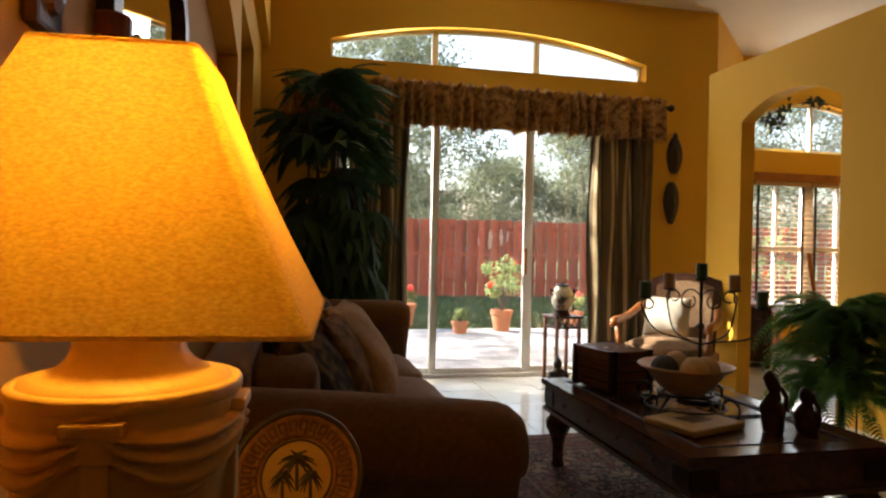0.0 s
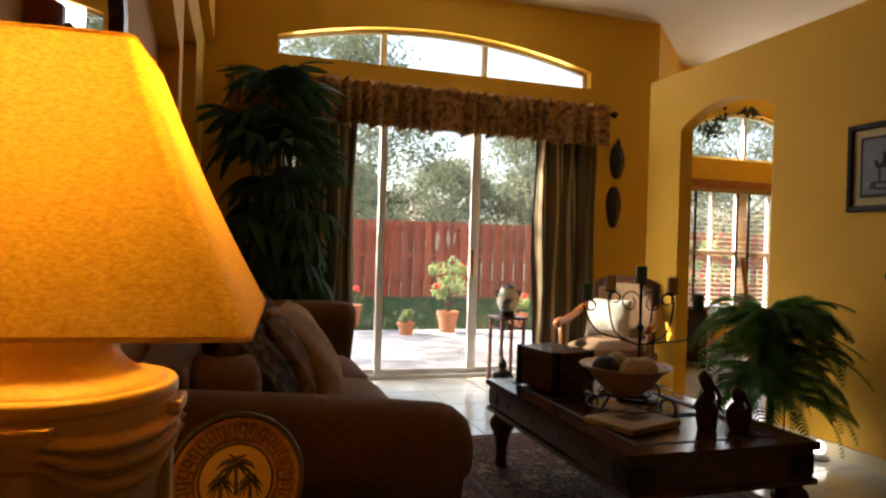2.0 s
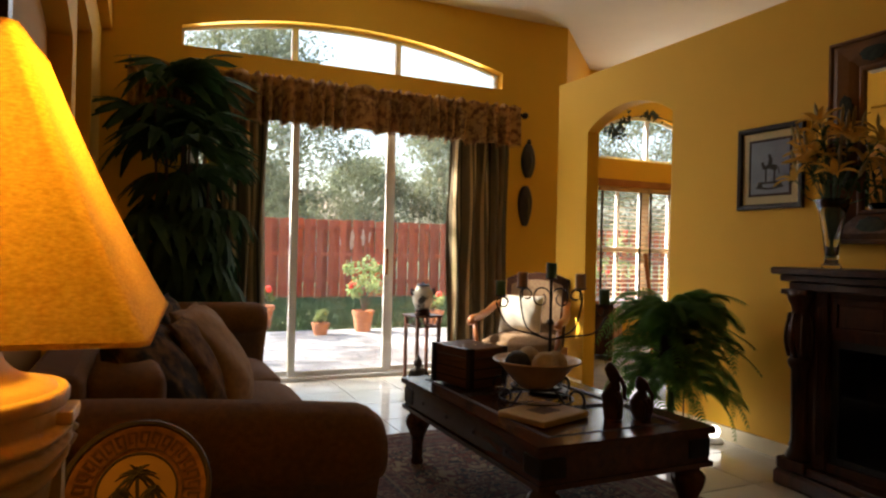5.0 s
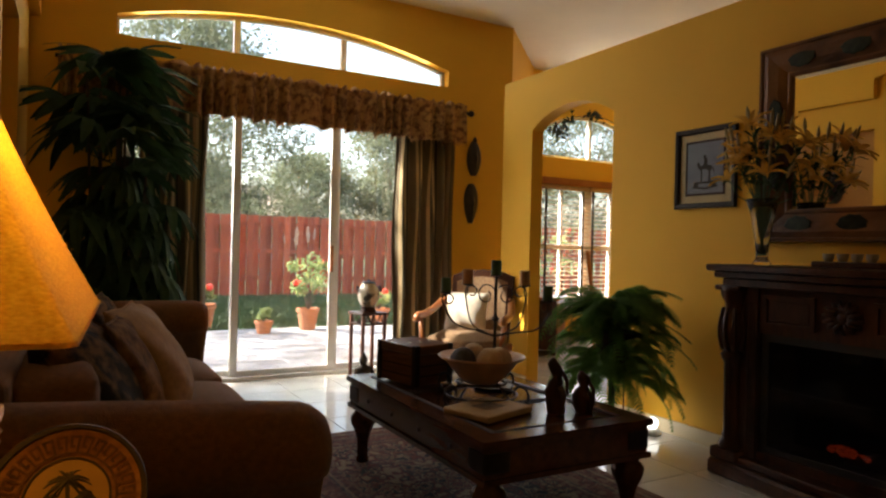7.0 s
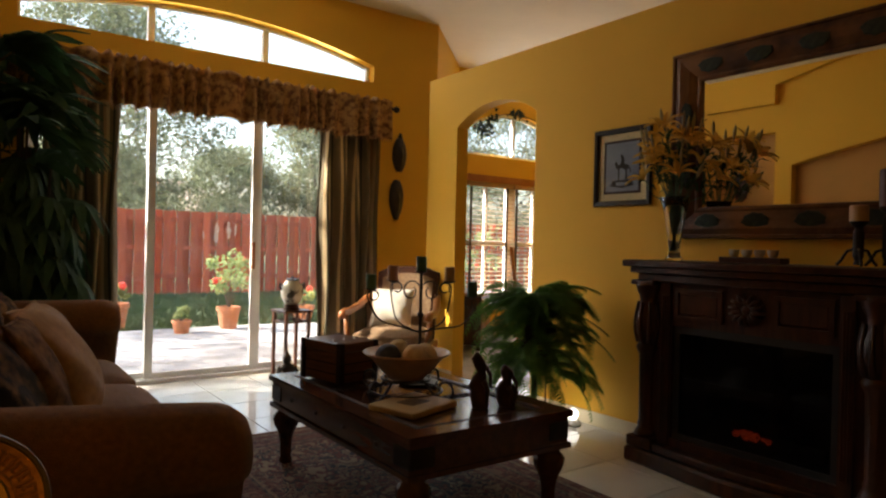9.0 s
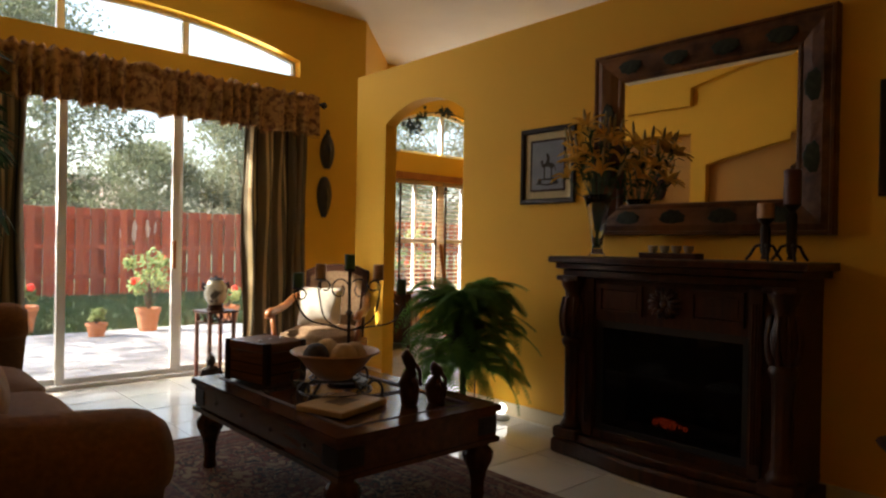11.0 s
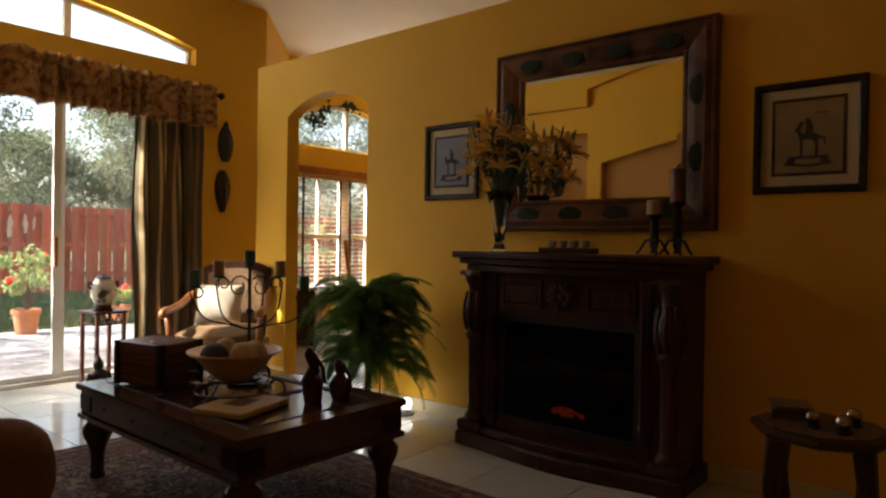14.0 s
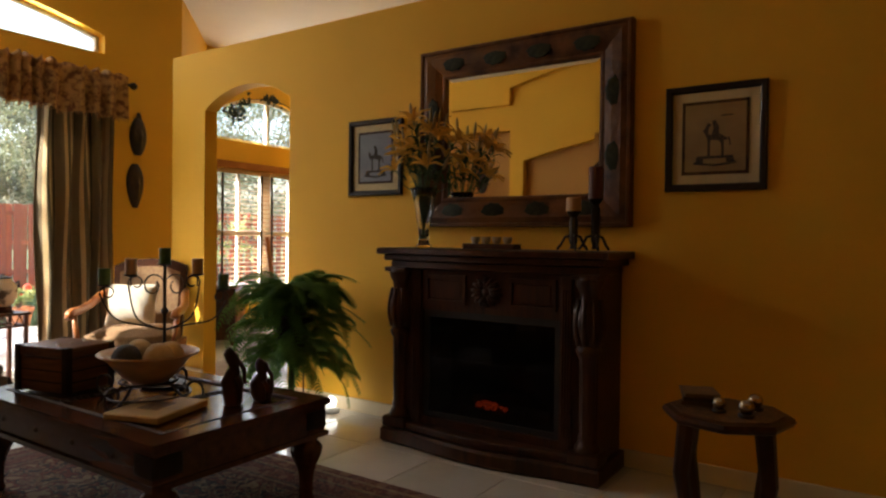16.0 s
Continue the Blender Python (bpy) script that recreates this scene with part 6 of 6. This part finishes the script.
def fan(nl, length):
    """A palmate leaf at the end of a stalk along +x, with drooping fingers."""
    bm = bmesh.new()
    tube([(0, 0, 0), (0.12, 0, 0.03), (0.22, 0, 0.03)], 0.004, 5, 0.003, bm)
    for k in range(nl):
        a = radians(-95 + 190 * k / (nl - 1))
        l = length * (0.78 + 0.22 * math.cos(a))
        prev = None
        for i in range(6):
            s = i / 5
            r = l * s
            w = 0.034 * (0.35 + 1.5 * s * (1 - s) * 2) * (1 if s < 0.95 else 0.5)
            c = Vector((0.22 + r * math.cos(a), r * math.sin(a), 0.03 + 0.05 * s - 0.30 * s * s * (length / 0.3)))
            n = Vector((-math.sin(a), math.cos(a), 0)) * w
            row = [bm.verts.new(c - n), bm.verts.new(c + Vector((0, 0, -0.006))), bm.verts.new(c + n)]
            if prev:
                for j in (0, 1):
                    bm.faces.new((prev[j], prev[j + 1], row[j + 1], row[j]))
            prev = row
    return bm


fans = [part("fan_leaf", fan(n, l), PALM, palm) for n, l in ((7, 0.27), (8, 0.30), (6, 0.28), (9, 0.25))]
canes = [(rng.uniform(-0.13, 0.13), rng.uniform(-0.1, 0.1), rng.uniform(1.5, 2.25)) for _ in range(11)]
for cx, cy, chh in canes:
    lean = Vector((cx * 0.9, cy * 0.6, 0))
    part("cane", tube([(cx, cy, 0.3), (cx + lean.x * 0.5, cy + lean.y * 0.5, chh * 0.5), (cx + lean.x, cy + lean.y, chh)], 0.013, 6, 0.009), CANE, palm)
    for q in range(9):
        s = 1 - 0.085 * q + rng.uniform(-0.02, 0.02)
        z = 0.3 + (chh - 0.3) * s
        o = new("fan_leaf", rng.choice(fans).data)
        o.parent = palm
        k = rng.uniform(0.75, 1.05)
        yaw = q * 137.5 + rng.uniform(-25, 25) + cx * 900
        o.matrix_basis = pose(cx + lean.x * s, cy + lean.y * s, z, rng.uniform(-15, 15), rng.uniform(-48, -5) if q < 3 else rng.uniform(-5, 38), yaw) @ Matrix.Diagonal((k, k, k, 1))
for k, o in enumerate(fans):
    o.matrix_basis = pose(0.02 * k, 0.02, 2.25, 0, -60 + 8 * k, 90 * k)
# ---- garden ----
pc = (2.9, 4.9)
arc = [(pc[0] + 4.75 * math.cos(radians(a)) * 1.35, pc[1] + 4.75 * math.sin(radians(a))) for a in range(170, 9, -8)]
pat = [(x, y) for x, y in arc if y > NORTH + 0.3]
pat = [(pat[0][0], NORTH + 0.21), *pat, (pat[-1][0], NORTH + 0.21)]
patio = structure(part("patio", panel(pat, [], lambda u, v: (u, v, -0.15), (0, 0, 0.086)), GROUT), "grey paver patio with a curved edge", "pavement")


def in_patio(x, y):
    return ((x - pc[0]) / (4.75 * 1.35)) ** 2 + ((y - pc[1]) / 4.75) ** 2 < 0.97


rng = random.Random(77)
fence = thing("fence", "red stained wooden board fence across the garden", "fence", pose(0, 16.0, 0))
bme = None
for k in range(190):
    x = -5 + k * 0.152
    if bme is None:
        o = part("board", moved(box(-0.077, 0.077, -0.010, 0.010, -0.08, 1.86, 0.003, seg=1), pose(0, 0, 0)), FENCE, fence)
        bme = o.data
    else:
        o = new("board", bme)
        o.parent = fence
    o.matrix_basis = pose(x, -0.045 if k % 2 else 0.045, rng.uniform(-0.02, 0.012), 0, rng.uniform(-0.3, 0.3), rng.uniform(-2, 2))
for z in (0.3, 0.95, 1.6):
    part("rail", box(-5.1, 24, -0.03, 0.03, z, z + 0.09), FENCE, fence)
for k in range(13):
    part("post", box(-5 + k * 2.4 - 0.05, -5 + k * 2.4 + 0.05, -0.03, 0.03, -0.12, 1.84), FENCE, fence)
BARE = mat("bare_weathered_wood", (0.62, 0.42, 0.30), 0.9, (0.42, 0.20, 0.13), 14, 0.3, 50, stretch=(5, 5, 0.7))
for x, z, w, h, lean in ((4.78, 1.12, 0.055, 0.50, 3), (5.09, 1.22, 0.05, 0.42, -2), (5.24, 1.30, 0.03, 0.30, 4), (4.50, 1.20, 0.02, 0.22, -5)):
    edge = [(w * (1 + 0.25 * math.sin(2.1 * i + 9 * x)) * math.cos(i * math.pi / 9), h / 2 + h / 2 * (1 + 0.1 * math.sin(1.7 * i)) * math.sin(i * math.pi / 9)) for i in range(18)]
    part("bare_patch", moved(panel(edge, [], lambda u, v: (u, 0, v), (0, -0.002, 0)), pose(x, -0.062, z, 0, lean)), BARE, fence, "pale patch where the stain has peeled")
# coats of stain differ from board to board
nt = FENCE.node_tree
oi = nt.nodes.new("ShaderNodeObjectInfo")
hs = nt.nodes.new("ShaderNodeHueSaturation")
mr = nt.nodes.new("ShaderNodeMapRange")
mr.inputs[3].default_value, mr.inputs[4].default_value = 0.7, 1.25
nt.links.new(oi.outputs["Random"], mr.inputs[0])
nt.links.new(mr.outputs[0], hs.inputs["Value"])
src = nt.nodes["Principled BSDF"].inputs["Base Color"].links[0].from_socket
nt.links.new(src, hs.inputs["Color"])
nt.links.new(hs.outputs[0], nt.nodes["Principled BSDF"].inputs["Base Color"])

TREE_LEAF = translucent("tree_leaf_green", (0.19, 0.215, 0.125), (0.11, 0.13, 0.072), 0.8, 0.42, 0.0)
BARK = mat("grey_bark", (0.13, 0.10, 0.08), 0.95, (0.08, 0.065, 0.05), 10, 0.6, stretch=(3, 3, 0.5))


def leaf_cloud(centres, radius, per, size, seed, flat=0.75):
    """Many small diamond leaves scattered in uneven clumps."""
    r = np.random.RandomState(seed)
    c = np.repeat(np.array(centres), per, axis=0)
    n = len(c)
    d = r.normal(size=(n, 3))
    d /= np.linalg.norm(d, axis=1)[:, None]
    rad = np.repeat(np.array([radius * r.uniform(0.55, 1.25) for _ in centres]), per) * r.uniform(0.25, 1.0, n) ** 0.5
    p = c + d * rad[:, None] * np.array([1, 1, flat])
    u = r.normal(size=(n, 3))
    u /= np.linalg.norm(u, axis=1)[:, None]
    w = np.cross(u, r.normal(size=(n, 3)))
    w /= np.linalg.norm(w, axis=1)[:, None]
    s = size * r.uniform(0.6, 1.3, n)[:, None]
    verts = np.stack([p - u * s, p + w * s * 0.45, p + u * s, p - w * s * 0.45], axis=1).reshape(-1, 3)
    me = bpy.data.meshes.new("leaves")
    me.from_pydata(verts.tolist(), [], np.arange(4 * n).reshape(-1, 4).tolist())
    return me


def tree(x, y, h, spread, clumps, per, size, seed, label, low=0.35, clump_r=0.75):
    r = random.Random(seed)
    t = thing("tree", label, "tree", pose(x, y, -0.1))
    tr = tube([(0, 0, 0), (0.1, 0.05, h * 0.2), (-0.05, 0.1, h * 0.4), (0.1, 0, h * 0.75)], 0.05 * h * 0.38, 10, 0.03)
    centres = []
    for k in range(clumps):
        a, q = r.uniform(0, 2 * math.pi), math.sqrt(r.random())
        z = h * r.uniform(low, 1.0)
        env = math.sin(math.pi * min(0.98, max(0.08, (z / h - low * 0.7) / (1.03 - low * 0.7)))) ** 0.6
        centres.append((spread * q * env * math.cos(a), spread * q * env * math.sin(a), z))
        if k % 3 == 0:
            e = Vector(centres[-1])
            b = Vector((0, 0, min(h * 0.7, e.z * r.uniform(0.4, 0.75))))
            tube([b, b.lerp(e, 0.5) + Vector((0, 0, 0.15)), e], 0.032, 6, 0.008, tr)
    part("trunk", tr, BARK, t)
    me = leaf_cloud(centres, clump_r, per, size, seed)
    me.materials.append(TREE_LEAF)
    cr = new("crown", me)
    cr.parent = t
    return t


tree(2.6, 20.5, 8.0, 3.7, 200, 190, 0.06, 1, "leafy oak with a broad dark crown behind the fence", 0.27)
tree(7.8, 24.0, 4.4, 2.2, 100, 200, 0.066, 2, "grey-green tree standing behind the fence", 0.25)
tree(10.8, 23.0, 6.2, 2.3, 140, 190, 0.066, 3, "bushy green tree behind the fence", 0.22)
tree(14.8, 21.0, 8.5, 3.4, 150, 120, 0.07, 4, "tall dense tree in the neighbouring garden", 0.2)
tree(19.5, 22.0, 8.5, 3.4, 140, 110, 0.07, 6, "tall dense tree at the end of the fence", 0.2)
# added out of view so its crown breaks up the sun on patio and floor
tree(-6.0, 11.0, 8.6, 3.6, 100, 60, 0.11, 5, "unseen spreading tree added to dapple the sun on the patio", 0.45)
tree(4.6, 30.0, 4.4, 2.8, 100, 170, 0.085, 7, "distant pale tree behind the fence", 0.25)
hedge = new("hedge", leaf_cloud([(x * 0.42 - 3, 16.75 + 0.3 * math.sin(x * 1.7), z + 0.15 * math.sin(x * 0.9 + z)) for x in range(64) for z in (1.5, 1.85)], 0.36, 70, 0.05, 9, 0.9))
hedge.data.materials.append(TREE_LEAF)
tagged(hedge, "clipped green hedge growing behind the fence", "hedge", kind="stuff")
hs2 = thing("house", "neighbouring house with a tan tiled hip roof beyond the fence", "house", pose(6.4, 36, -0.1))
part("wall", box(-5, 5, -3, 3, 0, 2.8), mat("tan_stucco", (0.5, 0.4, 0.3), 0.9), hs2)
rf = bmesh.new()
q = [rf.verts.new(p) for p in ((-5.6, -3.6, 2.7), (5.6, -3.6, 2.7), (5.6, 3.6, 2.7), (-5.6, 3.6, 2.7), (-2.5, 0, 4.4), (2.5, 0, 4.4))]
for f in ((0, 1, 5, 4), (2, 3, 4, 5), (1, 2, 5), (3, 0, 4), (3, 2, 1, 0)):
    rf.faces.new([q[i] for i in f])
part("roof", rf, mat("tan_roof_tile", (0.36, 0.27, 0.2), 0.9, (0.28, 0.2, 0.15), 8, 0.4), hs2)


def potted(x, y, pot_r, pot_h, bush_h, bush_r, label, flowers, seed):
    t = thing("potted_plant", label, "plant", pose(x, y, -0.06), "patio pots")
    part("pot", lathe([(pot_r * 0.68, 0), (pot_r * 0.9, pot_h * 0.8), (pot_r, pot_h * 0.82), (pot_r, pot_h), (pot_r * 0.85, pot_h), (pot_r * 0.8, pot_h * 0.85), (0.004, pot_h * 0.84)], 24), TERRA, t)
    r = random.Random(seed)
    stem = bmesh.new()
    cs = []
    for k in range(16):
        a, q = r.uniform(0, 6.28), r.uniform(0.2, 1.0)
        e = Vector((bush_r * q * math.cos(a), bush_r * q * math.sin(a), pot_h + bush_h * r.uniform(0.3, 1.0)))
        tube([(0, 0, pot_h * 0.84), (e.x * 0.4, e.y * 0.4, pot_h + (e.z - pot_h) * 0.5), e], 0.008, 5, 0.003, stem)
        cs.append(tuple(e))
    part("stems", stem, BARK, t)
    me = leaf_cloud(cs, bush_r * 0.33, 40, 0.04, seed)
    me.materials.append(BUSH)
    part_ob = new("foliage", me)
    part_ob.parent = t
    fb = bmesh.new()
    for k in range(flowers):
        c = Vector(r.choice(cs)) + Vector((r.gauss(0, 0.03), r.gauss(0, 0.03) - 0.04, 0.04))
        for j in range(5):
            b2 = bmesh.new()
            bmesh.ops.create_icosphere(b2, subdivisions=1, radius=0.034)
            join(fb, b2, Matrix.Translation(c + Vector((0.024 * math.cos(j * 1.26), -0.01, 0.024 * math.sin(j * 1.26)))))
    if flowers:
        part("flowers", fb, RED_FL, t, "red blossoms")
    return t


BUSH = translucent("bright_shrub_green", (0.40, 0.46, 0.20), (0.12, 0.20, 0.055), 7, 0.4)
RED_FL = mat("red_blossom", (0.75, 0.05, 0.025), 0.6)
potted(3.0, 9.32, 0.165, 0.31, 0.78, 0.40, "terracotta pot with a red flowering shrub on the patio", 4, 41)
potted(2.31, 9.10, 0.13, 0.17, 0.17, 0.10, "small terracotta pot with a seedling on the patio", 0, 42)
potted(1.62, 9.9, 0.2, 0.35, 0.22, 0.2, "terracotta pot with red geraniums at the lawn's edge", 6, 43)
potted(4.25, 9.6, 0.18, 0.26, 0.25, 0.2, "low terracotta pot with green leaves near the lawn", 2, 44)
pots_far = potted(8.6, 10.6, 0.22, 0.4, 1.3, 0.6, "flowering shrub in a pot outside the dining window", 6, 45)
# lawn blades
r = np.random.RandomState(3)
n = 26000
gx, gy = r.uniform(-1.0, 9.5, n), r.uniform(8.6, 15.9, n)
keep = ((gx - pc[0]) / (4.75 * 1.35)) ** 2 + ((gy - pc[1]) / 4.75) ** 2 > 1.01
gx, gy = gx[keep], gy[keep]
n = len(gx)
hh, ww = r.uniform(0.05, 0.11, n), r.uniform(0.008, 0.016, n)
dx, dy = r.normal(0, 0.03, n), r.normal(0, 0.03, n)
vv = np.stack([np.stack([gx - ww, gy, np.full(n, -0.1)], 1), np.stack([gx + ww, gy, np.full(n, -0.1)], 1), np.stack([gx + dx, gy + dy, -0.1 + hh], 1)], 1).reshape(-1, 3)
gm = bpy.data.meshes.new("lawn")
gm.from_pydata(vv.tolist(), [], np.arange(3 * n).reshape(-1, 3).tolist())
gm.materials.append(GRASS)
tagged(new("lawn", gm), "sunlit green lawn grass", "grass", kind="stuff")

# ---- floor tiles and pavers ----
def vary(m, lo, hi):
    nt = m.node_tree
    oi = nt.nodes.new("ShaderNodeObjectInfo")
    hs = nt.nodes.new("ShaderNodeHueSaturation")
    mr = nt.nodes.new("ShaderNodeMapRange")
    mr.inputs[3].default_value, mr.inputs[4].default_value = lo, hi
    nt.links.new(oi.outputs["Random"], mr.inputs[0])
    nt.links.new(mr.outputs[0], hs.inputs["Value"])
    b = nt.nodes["Principled BSDF"]
    nt.links.new(b.inputs["Base Color"].links[0].from_socket, hs.inputs["Color"])
    nt.links.new(hs.outputs[0], b.inputs["Base Color"])


vary(TILE, 0.93, 1.07)
vary(PAVER, 0.75, 1.2)
me = None
S = 0.46
for i in range(12):
    for j in range(13):
        x, y = -0.08 + i * S, -0.12 + j * S
        if me is None:
            o = part("tile", box(-S / 2 + 0.003, S / 2 - 0.003, -S / 2 + 0.003, S / 2 - 0.003, -0.008, 0.0, 0.0015, seg=1), TILE, floor)
            me = o.data
        else:
            o = new("tile", me)
            o.parent = floor
        o.location = (x, y, 0)
me = None
count = 0
rest = bmesh.new()
for j in range(19):
    for i in range(36):
        x, y = -1.9 + i * 0.31 + (0.155 if j % 2 else 0), NORTH + 0.33 + j * 0.205
        if not in_patio(x, y):
            continue
        if 0.3 < x < 4.4 and count < 290:
            count += 1
            if me is None:
                o = part("paver", box(-0.152, 0.152, -0.1, 0.1, -0.02, 0.0, 0.004, seg=1), PAVER, patio)
                me = o.data
            else:
                o = new("paver", me)
                o.parent = patio
            o.location = (x, y, -0.06 + rng.uniform(-0.002, 0.002))
        else:
            box(x - 0.152, x + 0.152, y - 0.1, y + 0.1, -0.08, -0.06, 0, rest)
tagged(part("paver_field", rest, PAVER, patio), kind="stuff")
